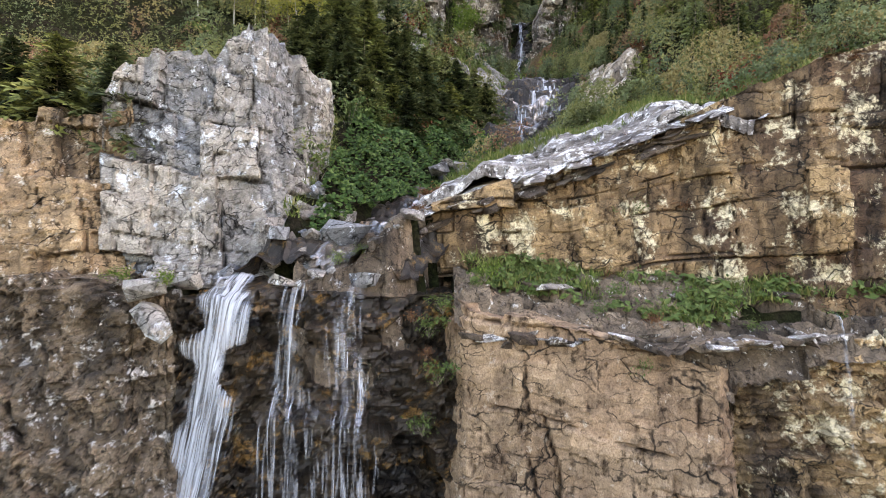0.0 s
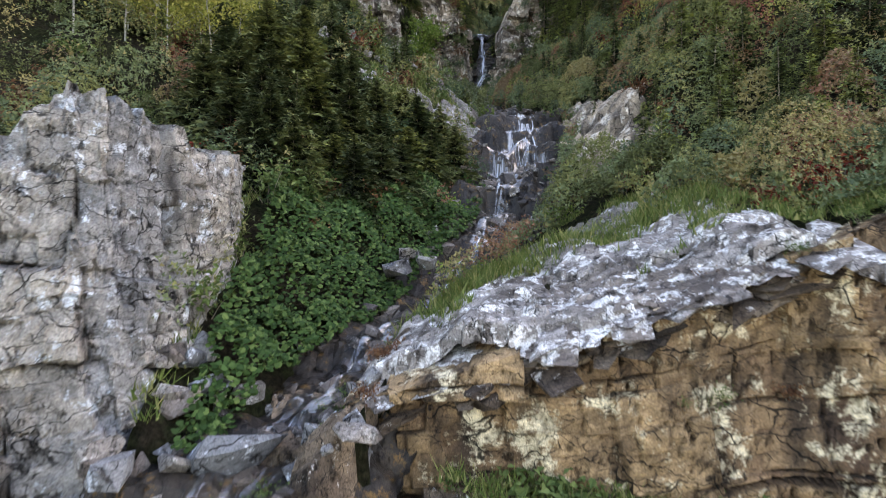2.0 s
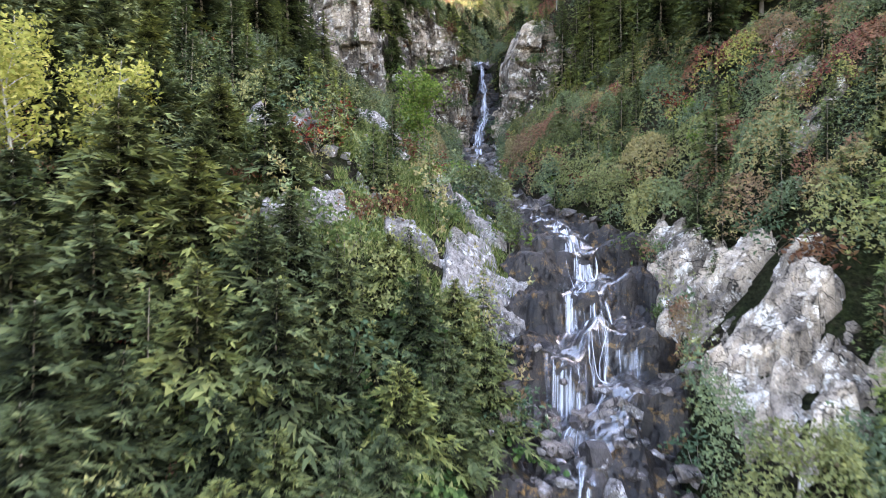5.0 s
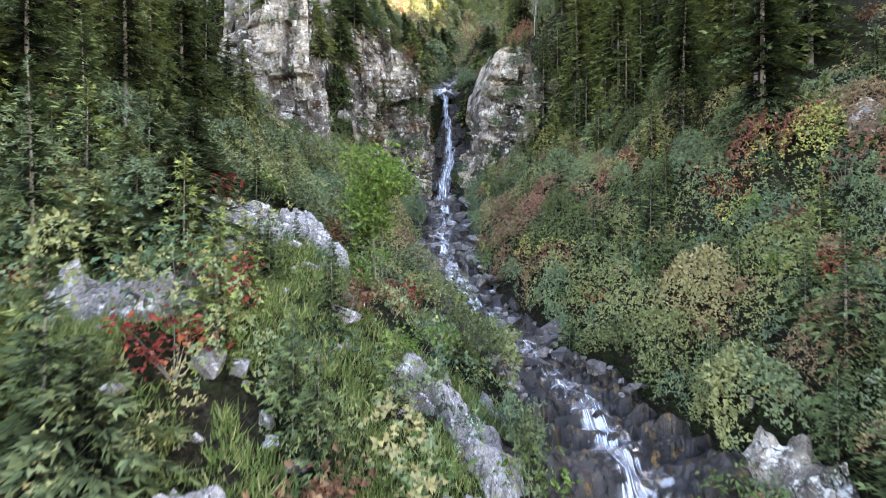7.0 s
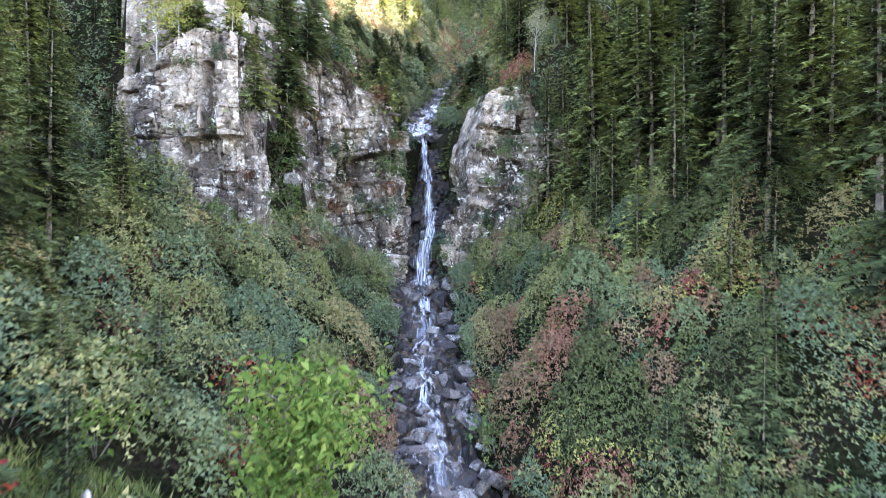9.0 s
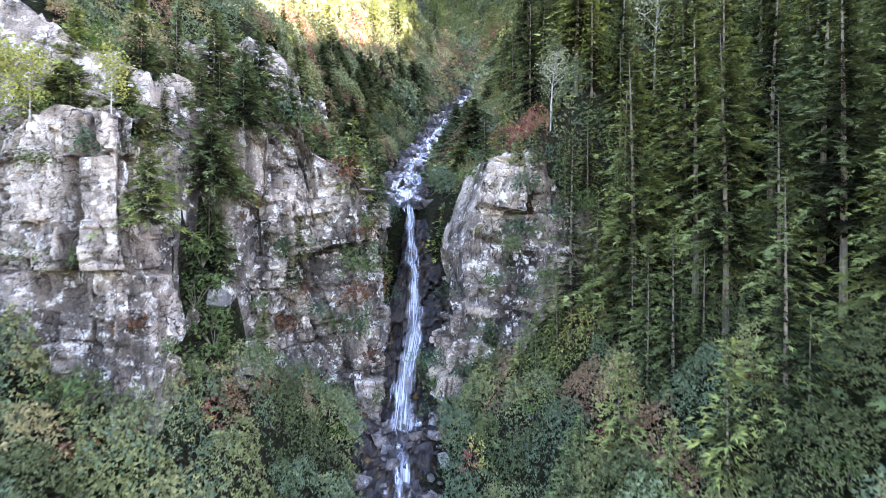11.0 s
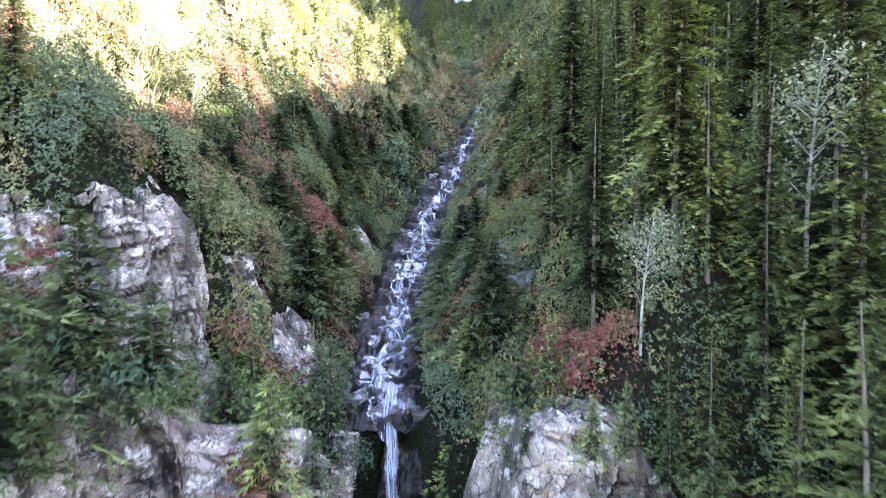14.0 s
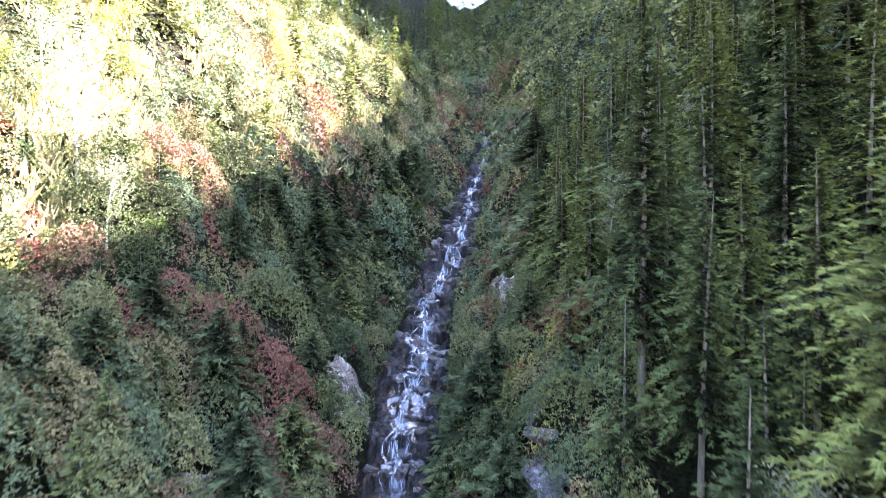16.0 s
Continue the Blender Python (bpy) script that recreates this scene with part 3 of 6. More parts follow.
cliff("fall_wall", "wet dark rock steps behind the lower waterfall", [(-9.0, 18.2, -3, 6.4), (-6.5, 18.6, -3, 6.6), (-3.4, 18.6, -3, 6.5), (-1.2, 19.0, -3, 6.3), (0.9, 19.6, -3, 6.2)], M_FALLROCK,
      sizes=((2.2, 1.5, 0.7), (0.9, 0.5, 0.28), (0.4, 0.2, 0.1)), step=0.1, back=2.4, seed=33, batter=0.0, crumble=0.2, bedded=False)
cliff("cliff_right_lower", "tan sandstone block with cracked flat face", [(-0.2, 22, -3, 6.6), (0.1, 19.8, -3, 6.3), (0.6, 18.2, -3, 6.0), (3.4, 17.3, -3, 5.6), (8.4, 15.8, -3, 4.4), (9.2, 16.6, -3, 4.2)], M_BLOCK,
      sizes=((3.8, 2.6, 0.2), (1.5, 0.75, 0.08), (0.6, 0.32, 0.02)), step=0.09, back=1.6, seed=45, crumble=0.25, batter=0.03, tilt=-0.14)
cliff("cliff_right_gully", "dark stepped rock beside the tan block", [(8.6, 18.2, -3, 4.6), (10.2, 17.6, -3, 4.4), (12.5, 17.8, -3, 4.6), (14.5, 17.2, -3, 5.2), (18, 16.6, -3, 5.6), (30, 14, -3, 6)], M_OCHRE,
      sizes=((1.6, 0.8, 0.5), (0.8, 0.3, 0.2), (0.4, 0.15, 0.07)), step=0.11, back=2.4, seed=49)
cliff("cliff_right_upper", "ochre and brown layered cliff below the white slab", [(-1.6, 21.9, 6.8, 9.3), (1.6, 21.2, 7.0, 10.35), (5, 20.7, 7.2, 11.45), (9.4, 20.5, 7.0, 13.05), (10.4, 19.7, 6.6, 13.5), (12, 19.4, 6.2, 14.3), (12.9, 18.7, 5.8, 14.7), (16, 18.2, 5, 15.4), (22, 17, 4, 16)], M_OCHRE,
      sizes=((2.2, 3.2, 0.5), (1.0, 1.2, 0.14), (0.45, 0.4, 0.03)), step=0.09, back=1.0, seed=57, crumble=0.15, batter=0.02, tilt=0.05)
cliff("cliff_pillar", "tall pale grey pillar of jointed rock beside the high fall",
      [(-9.8, 84, 39, 46), (-8.6, 81.6, 38.5, 47), (-6.4, 79.4, 37.5, 48.4), (-2.6, 77.8, 36, 49.4), (-0.9, 77.4, 35.5, 49.6), (0.2, 78.4, 35, 49), (0.3, 81.4, 35, 49), (0.2, 85, 35, 50)], M_PALE,
      sizes=((2.0, 5.2, 0.9), (1.0, 1.5, 0.4), (0.5, 0.5, 0.16)), step=0.11, back=3.0, seed=71, crumble=1.2, batter=0.1)
cliff("cliff_upper_left", "broken grey wall with overhangs left of the high fall",
      [(0.2, 86.4, 35, 51.5), (2.4, 85.6, 34.5, 52.6), (4.2, 85.6, 34, 52.6), (5.4, 86.6, 33.5, 51.0), (7.0, 86.8, 33, 49.6), (8.8, 86.0, 32.5, 48.4), (9.8, 86.6, 32, 47.8), (11.2, 91.0, 32, 47.8), (12.3, 95.4, 34, 47.4)], M_PALE,
      sizes=((2.6, 4.6, 1.1), (1.1, 1.3, 0.55), (0.5, 0.5, 0.2)), step=0.11, back=4.0, seed=171, crumble=1.6, tilt=0.15, batter=0.06)
cliff("cliff_left_rib", "pale jagged rock rib rising above the high fall",
      [(-7.5, 86.6, 44, 51.5), (-4.6, 87.8, 45, 54), (-2.4, 88.8, 46, 55.2), (0.6, 90.6, 46, 56.8), (3.2, 91.8, 46, 58.4), (5.0, 92.9, 46, 57.2), (6.4, 93.8, 46, 55.6), (7.6, 96, 46, 54.8), (8.6, 100, 48, 54.9), (8.7, 103.5, 50, 56)], M_PALE,
      sizes=((2.2, 3.4, 1.0), (1.0, 1.2, 0.5), (0.5, 0.5, 0.2)), step=0.12, back=2.6, seed=191, crumble=2.0, tilt=0.2, batter=0.14)
cliff("fall_wall_upper", "wet black rock chute of the high fall", [(9.2, 85.4, 31.5, 47.2), (10.2, 85.0, 31.5, 47.0), (11.2, 84.7, 31.5, 46.8), (12.4, 84.4, 31.5, 46.8), (13.6, 84.0, 31.5, 47.0)], M_WET, sizes=((1.4, 2.2, 0.6), (0.7, 0.9, 0.24), (0.35, 0.35, 0.09)), step=0.14, back=2.5, seed=83, batter=0.72, bedded=False)
cliff("cliff_upper_right", "pale blocky outcrop with ledges beside the high fall",
      [(14.9, 96.5, 34, 46.4), (14.2, 92, 32.5, 44.4), (12.9, 87.2, 32.5, 42.0), (13.1, 84.6, 33, 41.6), (14.8, 84.2, 34, 43.4), (16.0, 84.4, 36, 46.4), (16.7, 84.4, 36, 49.2), (18.2, 84.5, 38, 50.4), (19.6, 84.4, 40, 50.2), (20.6, 84.0, 41, 48.6), (22, 83.6, 41.5, 46.4), (24.5, 83.2, 41.5, 44.6)], M_PALE,
      sizes=((2.8, 3.4, 1.1), (1.2, 1.2, 0.6), (0.55, 0.5, 0.22)), step=0.11, back=3.6, seed=97, crumble=1.4, tilt=-0.2, batter=0.2)


# ---- rock that lies in the slope ----
def bed_half(y):
    return np.interp(y, [18, 24, 32, 37, 50, 57, 66, 80, 90, 95, 105, 118, 130, 150, 170, 185], [2.8, 2.4, 2.0, 2.9, 3.0, 2.0, 2.1, 2.0, 2.8, 2.0, 2.3, 2.6, 2.4, 2.0, 1.7, 1.2])


def bed(x, y):
    """The stream's bed: terraces of broken rock that follow the fall of the valley."""
    x, y = np.asarray(x, float), np.asarray(y, float)
    lat = x - stream_x(y)
    per = np.interp(y, [18, 40, 50, 60, 95, 170], [1.6, 2.6, 2.6, 1.8, 2.4, 3.0])
    w = y + 1.3 * fbm(x / 2.8, y / 4.0, seed=301, octaves=3)
    ph = w / per
    frac = ph - np.floor(ph)
    slope = (stream_z(y + 1) - stream_z(y - 1)) / 2
    z = stream_z(y) + np.where(y > 94, FALL_RISE, 0.0) + 0.15
    z = z + slope * per * 0.95 * (smooth(0.0, 0.22, frac) - frac)
    rid, du, dv, joint = blocks(x / 0.9, y / 0.9, 310)
    rid2, du2, dv2, joint2 = blocks(x / 0.38, y / 0.38, 320)
    z = z + 0.35 * (rid - 0.5) + 0.16 * (rid2 - 0.5) + 0.25 * (np.modf(rid * 57)[0] - 0.5) * du - 0.06 * (1 - smooth(0, 0.12, joint2))
    return z + 0.16 * np.maximum(np.abs(lat) - 0.7, 0) ** 1.5


ROCKS = []


def patch(name, label, x0, x1, y0, y1, mask, mat, height, step=0.16, sink=1.2, rim=None):
    """A rock surface over part of the slope. It dives under the soil where the mask falls to nothing."""
    xs, ys = np.arange(x0, x1, step), np.arange(y0, y1, step)
    X, Y = np.meshgrid(xs, ys, indexing="ij")
    k = mask(X, Y)
    ROCKS.append((x0, x1, y0, y1, mask))
    h, tone = height(X, Y)
    Z = h - sink * (1 - np.clip(k, 0, 1))
    q = grid_quads(len(xs), len(ys))
    keep = (k.ravel()[q] > 0.02).any(1)
    if rim is not None:
        inside = rim(X, Y)
        keep &= (inside.ravel()[q] > 0).any(1)
        Z = Z - 0.45 * (inside <= 0)
    q = q[keep]
    used_v, inv = np.unique(q, return_inverse=True)
    me = quads_mesh(name, np.stack([X, Y, Z], -1).reshape(-1, 3)[used_v], inv.reshape(-1, 4))
    float_layer(me, "block", tone.ravel()[used_v])
    me.materials.append(mat)
    return tagged(new(name, me), label, "rock", kind="structure")


def bed_patch(name, label, y0, y1, mat):
    ys = np.linspace(y0, y1, 50)
    x0, x1 = stream_x(ys).min() - 4, stream_x(ys).max() + 4
    patch(name, label, x0, x1, y0, y1, lambda X, Y: 1 - smooth(0.75, 1.25, np.abs(X - stream_x(Y)) / bed_half(Y) + 0.2 * fbm(X / 1.5, Y / 1.5, seed=7)),
          mat, lambda X, Y: (bed(X, Y), 0.5 * blocks(X / 0.9, Y / 0.9, 310)[0] + 0.5 * blocks(X / 0.38, Y / 0.38, 320)[0]))


def strata(sx, sy, amp, seed, lift=0.15, turn=0.0, thin=0.16, steps=True):
    """Slabs that break off in thin layers."""
    c, s_ = math.cos(turn), math.sin(turn)

    def height(X, Y):
        A, B = X * c + Y * s_, Y * c - X * s_
        r1, du, dv, j1 = courses((A + 0.3 * fbm(X / 2, Y / 2, seed=seed)) / sx, (B + 0.3 * fbm(X / 2, Y / 2, seed=seed + 1)) / sy, seed + 2)
        r2, du2, dv2, j2 = courses(A / (sx * 0.4), B / (sy * 0.4), seed + 3)
        d = amp * (r1 - 0.4) + amp * 0.45 * (r2 - 0.5)
        d = np.round(d / thin) * thin + 0.25 * d
        d = d + amp * 0.4 * ((np.modf(r1 * 41)[0] - 0.5) * du + (np.modf(r1 * 73)[0] - 0.5) * dv) - 0.05 * (1 - smooth(0, 0.08, j1))
        return land(X, Y, steps) + lift + d + 0.05 * fbm(X / 0.5, Y / 0.5, seed=seed + 5, octaves=3), 0.6 * r1 + 0.4 * r2
    return height


bed_patch("streambed_lower", "dark wet stones of the stream bed", 19.2, 56, M_WET)
bed_patch("streambed_middle", "dark wet stones of the stream bed", 55, 86.5, M_WET)
bed_patch("streambed_upper", "dark wet rock steps of the upper cascade", 95.4, 178, M_WET)


def blob(cx, cy, rx, ry, seed, ragged=0.5, turn=0.0):
    c, s_ = math.cos(turn), math.sin(turn)

    def mask(X, Y):
        A, B = (X - cx) * c + (Y - cy) * s_, (Y - cy) * c - (X - cx) * s_
        return 1 - smooth(0.75, 1.0, np.sqrt((A / rx) ** 2 + (B / ry) ** 2) + ragged * fbm(X / 2.2, Y / 2.2, seed=seed, octaves=4))
    return mask


def slab_edge(X):
    return np.interp(X, [-1.6, 1.6, 5, 9.4, 10.4, 12, 16], [22.0, 21.2, 20.7, 20.4, 19.8, 19.4, 18.2])


patch("white_slab", "pale sloping slab of layered rock above the ochre cliff", -3, 13, 19.6, 31,
      lambda X, Y: (1 - smooth(0.0, 1.0, np.maximum(Y - 24.6 - 0.14 * X, 1.7 - (X - stream_x(Y))) + 1.0 * fbm(X / 1.6, Y / 1.6, seed=401))) * (1 - smooth(9.5, 12, X)),
      M_SLAB, strata(3.4, 0.7, 0.2, 410, 0.16, turn=-0.35, thin=0.1, steps=False), step=0.09, rim=lambda X, Y: Y - slab_edge(X) - 0.3 + 0.3 * blocks(X / 1.1, Y * 0 + 0.5, 77)[0])
patch("lip_rocks", "brown broken rock round the lip of the lower fall", -8, 2.6, 18.4, 25.5,
      lambda X, Y: smooth(-1.4, -0.8, X - stream_x(Y) + 0.5 * fbm(X, Y, seed=402)) * (1 - smooth(2.2, 3.0, X - stream_x(Y))) * smooth(18.6, 19.3, Y + 0.3 * fbm(X, Y, seed=403)) * (1 - smooth(24, 25.5, Y)), M_LEDGE, strata(1.1, 0.7, 0.4, 440, 0.1, steps=False), step=0.1, sink=5.0)
patch("rock_ledge", "dark thin-bedded rock ledge below the ochre cliff", 0.4, 17, 15.5, 22.8,
      lambda X, Y: smooth(-0.6, 0.2, Y - front_lower(X) + 0.9) * (1 - smooth(0.0, 0.5, Y - front_upper(X) + 0.3)), M_LEDGE,
      lambda X, Y: (np.interp(X, [0.3, 8.4, 12, 20], [6.3, 4.7, 5.2, 5.6]) + np.interp(X, [0, 8, 14], [0.5, 0.62, 0.5]) * np.maximum(Y - front_lower(X) + 0.9, 0) + 0.5 * (np.round(3.0 * courses(X / 1.7, Y / 0.9, 604)[0]) / 3 - 0.4) + 0.3 * (courses(X / 0.6, Y / 0.35, 605)[0] - 0.5) + 0.1 * (courses(X / 0.3, Y / 0.2, 606)[0] - 0.5), 0.1 + 0.3 * courses(X / 1.7, Y / 0.9, 604)[0] + 0.5 * courses(X / 0.6, Y / 0.35, 605)[0]), step=0.09)
patch("scree_slope", "grey gravelly scree with scattered pale stones", 1, 20, 23, 40, lambda X, Y: blob(7.6, 28.4, 5.4, 3.6, 421, 0.4, turn=0.3)(X, Y) * smooth(1.4, 2.4, X - stream_x(Y)), M_SCREE, strata(0.9, 0.7, 0.12, 430, 0.32, thin=0.05, steps=False), step=0.13)
patch("outcrop_middle", "pale broken rock beside the middle cascade", 10, 20, 36, 56, blob(12.2, 40.8, 2.6, 6.8, 441, 0.6, turn=-0.28), M_PALE, strata(1.7, 1.1, 1.1, 450, 0.3, turn=0.3, thin=0.25), step=0.12)
patch("outcrop_left_bank", "grey boulder face on the left bank of the cascade", 0, 9, 40, 60, blob(4.7, 48.8, 2.2, 7.0, 461, 0.6, turn=-0.15), M_SCREE, strata(1.5, 0.8, 0.55, 470, 0.3, turn=0.4, thin=0.14), step=0.13)
patch("outcrop_terrace", "white-lichened rock on the grassy terrace", -9, 4, 42, 64, lambda X, Y: np.maximum(blob(-2.0, 56.8, 2.7, 1.5, 481, 0.5)(X, Y), np.maximum(blob(-4.4, 49.5, 1.8, 1.4, 482, 0.4)(X, Y), np.maximum(blob(-2.4, 44.6, 1.7, 1.2, 483, 0.4)(X, Y), blob(1.0, 45.2, 1.3, 0.9, 484, 0.5)(X, Y)))), M_SCREE, strata(1.3, 0.6, 0.5, 490, 0.45, turn=0.4, thin=0.12), step=0.12)
patch("outcrop_right_slope", "pale rock showing through the shrubs", 14, 30, 40, 66, lambda X, Y: np.maximum(np.maximum(blob(20, 47, 1.6, 1.2, 501, 0.4)(X, Y), blob(23.5, 52, 1.2, 1.3, 502, 0.5)(X, Y)), blob(26.5, 56.5, 1.0, 1.2, 503, 0.4)(X, Y)), M_PALE, strata(1.2, 1.0, 0.9, 510, 0.4), step=0.14)
patch("outcrop_high_left", "grey rocks in the shrubs above the left cliff", -4, 18, 92, 122, lambda X, Y: np.maximum(np.maximum(blob(4.6, 92.5, 2.6, 3.0, 521, 0.4)(X, Y), blob(14.5, 114, 1.4, 2.0, 522, 0.4)(X, Y)), blob(9.5, 98, 1.2, 3.0, 523, 0.4)(X, Y)), M_PALE, strata(1.5, 0.9, 0.7, 530, 0.45, turn=0.4), step=0.17)
patch("outcrop_high_right", "pale rocks on the right bank of the upper cascade", 15, 40, 94, 140, lambda X, Y: np.maximum(np.maximum(blob(20, 100.4, 1.3, 1.8, 541, 0.4)(X, Y), blob(33.5, 132, 1.2, 2.0, 542, 0.4)(X, Y)), blob(27.5, 121, 1.0, 3.0, 543, 0.4)(X, Y)), M_PALE, strata(1.2, 0.8, 0.55, 550, 0.4, turn=-0.4), step=0.17)
patch("outcrop_above_cliff", "lichen-spotted rock above the pillar cliff", -14, 11, 79, 96, lambda X, Y: (1 - smooth(0.6, 1.0, np.abs(Y - 2.8 - np.interp(X, FALL_FRONT[:, 0], FALL_FRONT[:, 1])) / 2.4 + 0.5 * fbm(X / 2.2, Y / 2.2, seed=571))) * smooth(-8.6, -7.4, X) * (1 - smooth(8, 10.5, X)), M_PALE, strata(1.6, 1.0, 0.75, 580, 0.45, turn=0.3), step=0.14)


# ---- water ----
def water(name, label, points, mat, froth=0.0, lift=0.1, step=0.3, nw=9, wobble=0.15, seed=0):
    """A sheet of water along points: x, y, z, half width."""
    k = np.array(points, float)
    s = np.concatenate([[0], np.cumsum(np.linalg.norm(np.diff(k[:, :3], axis=0), axis=1))])
    n = int(s[-1] / step) + 2
    t = np.linspace(0, s[-1], n)
    p = np.stack([np.interp(t, s, k[:, c]) for c in range(4)], 1)
    dx, dy = np.gradient(p[:, 0]), np.gradient(p[:, 1])
    h = np.hypot(dx, dy)
    sx, sy = np.where(h > 0.02, dy / (h + 1e-9), 1.0), np.where(h > 0.02, -dx / (h + 1e-9), 0.0)
    flip = np.sign(sx + 1e-9)
    sx, sy = sx * flip, sy * flip
    w = np.linspace(-1, 1, nw)
    T, W = np.meshgrid(t, w, indexing="ij")
    width = p[:, 3][:, None] * (1 + 0.55 * fbm(T / 0.8, np.sign(W) * 3, seed=seed, octaves=3))
    X = p[:, 0][:, None] + sx[:, None] * W * width
    Y = p[:, 1][:, None] + sy[:, None] * W * width - wobble * (1 - W * W)
    Z = p[:, 2][:, None] + lift + wobble * fbm(T / 0.8, W * 2, seed=seed + 3, octaves=3)
    me = quads_mesh(name, np.stack([X, Y, Z], -1).reshape(-1, 3), grid_quads(n, nw), True)
    uv = me.uv_layers.new(name="UVMap")
    idx = np.empty(len(me.loops), np.int32)
    me.loops.foreach_get("vertex_index", idx)
    flat = np.stack([(W * width).ravel() + seed * 3.1, T.ravel()], 1)
    uv.data.foreach_set("uv", flat[idx].astype(np.float32).ravel())
    edge = froth - 0.35 * np.abs(W) ** 3
    float_layer(me, "froth", edge)
    me.materials.append(mat)
    ob = new(name, me)
    ob.visible_shadow = False
    return tagged(ob, label, "water", kind="structure")


def water_half(y):
    return np.interp(y, [19, 30, 38, 40, 44, 49, 52, 56, 66, 80, 91, 96, 104, 116, 130, 150, 172], [0.9, 0.6, 0.8, 1.8, 1.6, 1.1, 0.7, 0.6, 0.8, 0.8, 1.2, 1.0, 1.3, 1.3, 1.2, 1.0, 0.7])


def running(name, label, y0, y1, strands, froth, mat, step=0.12, seed=0, wide=0.3, veil=0.0):
    """Strands of white water that run down the bed, part and join again."""
    ys = np.arange(y0, y1, step)
    g = np.random.default_rng(seed)
    vs, qs, uvs, fr, n = [], [], [], [], 0
    if veil:
        # a thin sheet that drapes over the steps: white where it drops, clear where it lies
        W = np.linspace(-1, 1, 15)
        w = veil * water_half(ys) * (0.8 + 0.4 * vnoise(ys / 1.7, np.zeros(len(ys)), seed=seed + 9))
        X = (stream_x(ys) + 0.3 * fbm(ys / 4.0, np.zeros(len(ys)), seed=seed + 1, octaves=2))[:, None] + W[None, :] * w[:, None]
        Y = np.broadcast_to(ys[:, None], X.shape)
        kern = np.hanning(7)
        kern /= kern.sum()
        Z = np.stack([np.convolve(np.pad(z, 3, "edge"), kern, "valid") for z in bed(X, Y).T], 1)
        drop = np.abs(np.gradient(Z, step, axis=0))
        run = np.cumsum(np.hypot(step, np.gradient(Z[:, 7])))
        vs.append(np.stack([X, Y, Z + 0.07], -1).reshape(-1, 3))
        qs.append(grid_quads(len(ys), 15))
        uvs.append(np.stack([(W[None, :] * w[:, None]).ravel() + 40, np.repeat(run, 15)], 1))
        fr.append((froth - 0.08 + 0.13 * smooth(0.3, 1.8, drop) + 0.14 * fbm(X / 0.5, Y / 3.0, seed=seed + 12, octaves=2) - 0.2 * np.abs(W)[None, :] ** 2).ravel())
        n += len(vs[-1])
    nw = 5
    W = np.linspace(-1, 1, nw)
    for k in range(strands):
        a = y0 + (y1 - y0) * g.uniform(-0.2, 0.8) if strands > 3 and k > 1 else y0
        b = min(y1, a + (y1 - y0) * g.uniform(0.3, 0.6)) if strands > 3 and k > 1 else y1
        yy = ys[(ys >= a) & (ys <= b)]
        if len(yy) < 12:
            continue
        half = water_half(yy)
        swing = fbm(yy / 2.6, np.zeros(len(yy)) + 3.7 * k, seed=seed + 2, octaves=3)
        mid = stream_x(yy) + 0.35 * fbm(yy / 4.0, np.zeros(len(yy)), seed=seed + 1, octaves=2) + half * swing * (0.35 if k == 0 else 0.9)
        w = wide * (0.55 + 0.5 * vnoise(yy / 1.1, np.zeros(len(yy)) + k, seed=seed + 3)) * (1.3 if k == 0 else 0.8) * np.minimum(1.0, half)
        X = mid[:, None] + W[None, :] * w[:, None]
        Y = np.broadcast_to(yy[:, None], X.shape)
        Z = bed(X, Y).max(1)
        kern = np.hanning(9)
        kern /= kern.sum()
        Z = np.convolve(np.pad(Z, 4, "edge"), kern, "valid")
        drop = np.convolve(np.pad(np.abs(np.gradient(Z, step)), 4, "edge"), kern, "valid")
        run = np.cumsum(np.hypot(step, np.gradient(Z)))
        Zg = Z[:, None] + 0.1 - 0.08 * W[None, :] ** 2 + 0.02 * fbm(X * 3, Y * 3, seed=seed + 5, octaves=2)
        vs.append(np.stack([X, Y, Zg], -1).reshape(-1, 3))
        qs.append(grid_quads(len(yy), nw) + n)
        uvs.append(np.stack([(W[None, :] * w[:, None]).ravel() + k * 2.3, np.repeat(run, nw)], 1))
        fr.append((froth + (0.1 * smooth(0.1, 1.2, drop) + 0.1 * vnoise(yy / 1.8, np.zeros(len(yy)) + 5 * k, seed=seed + 6))[:, None] - 0.32 * np.abs(W)[None, :] ** 2.0).ravel())
        n += len(vs[-1])
    me = quads_mesh(name, np.concatenate(vs), np.concatenate(qs), True)
    idx = np.empty(len(me.loops), np.int32)
    me.loops.foreach_get("vertex_index", idx)
    me.uv_layers.new(name="UVMap").data.foreach_set("uv", np.concatenate(uvs)[idx].astype(np.float32).ravel())
    float_layer(me, "froth", np.concatenate(fr))
    me.materials.append(mat)
    ob = new(name, me)
    ob.visible_shadow = False
    return tagged(ob, label, "water", kind="structure")


water("water_lower_fall", "white silky water falling off the lowest lip", [(-6.9, 19.6, 7.0, 0.9), (-7.0, 18.2, 6.85, 1.0), (-7.15, 17.5, 6.2, 1.05), (-7.3, 17.1, 4.5, 1.25), (-7.5, 16.8, 2.6, 1.4), (-7.8, 16.4, 0.4, 1.6), (-8.2, 16.0, -2.4, 2.0)], M_FALL, 0.1, seed=1, nw=13)
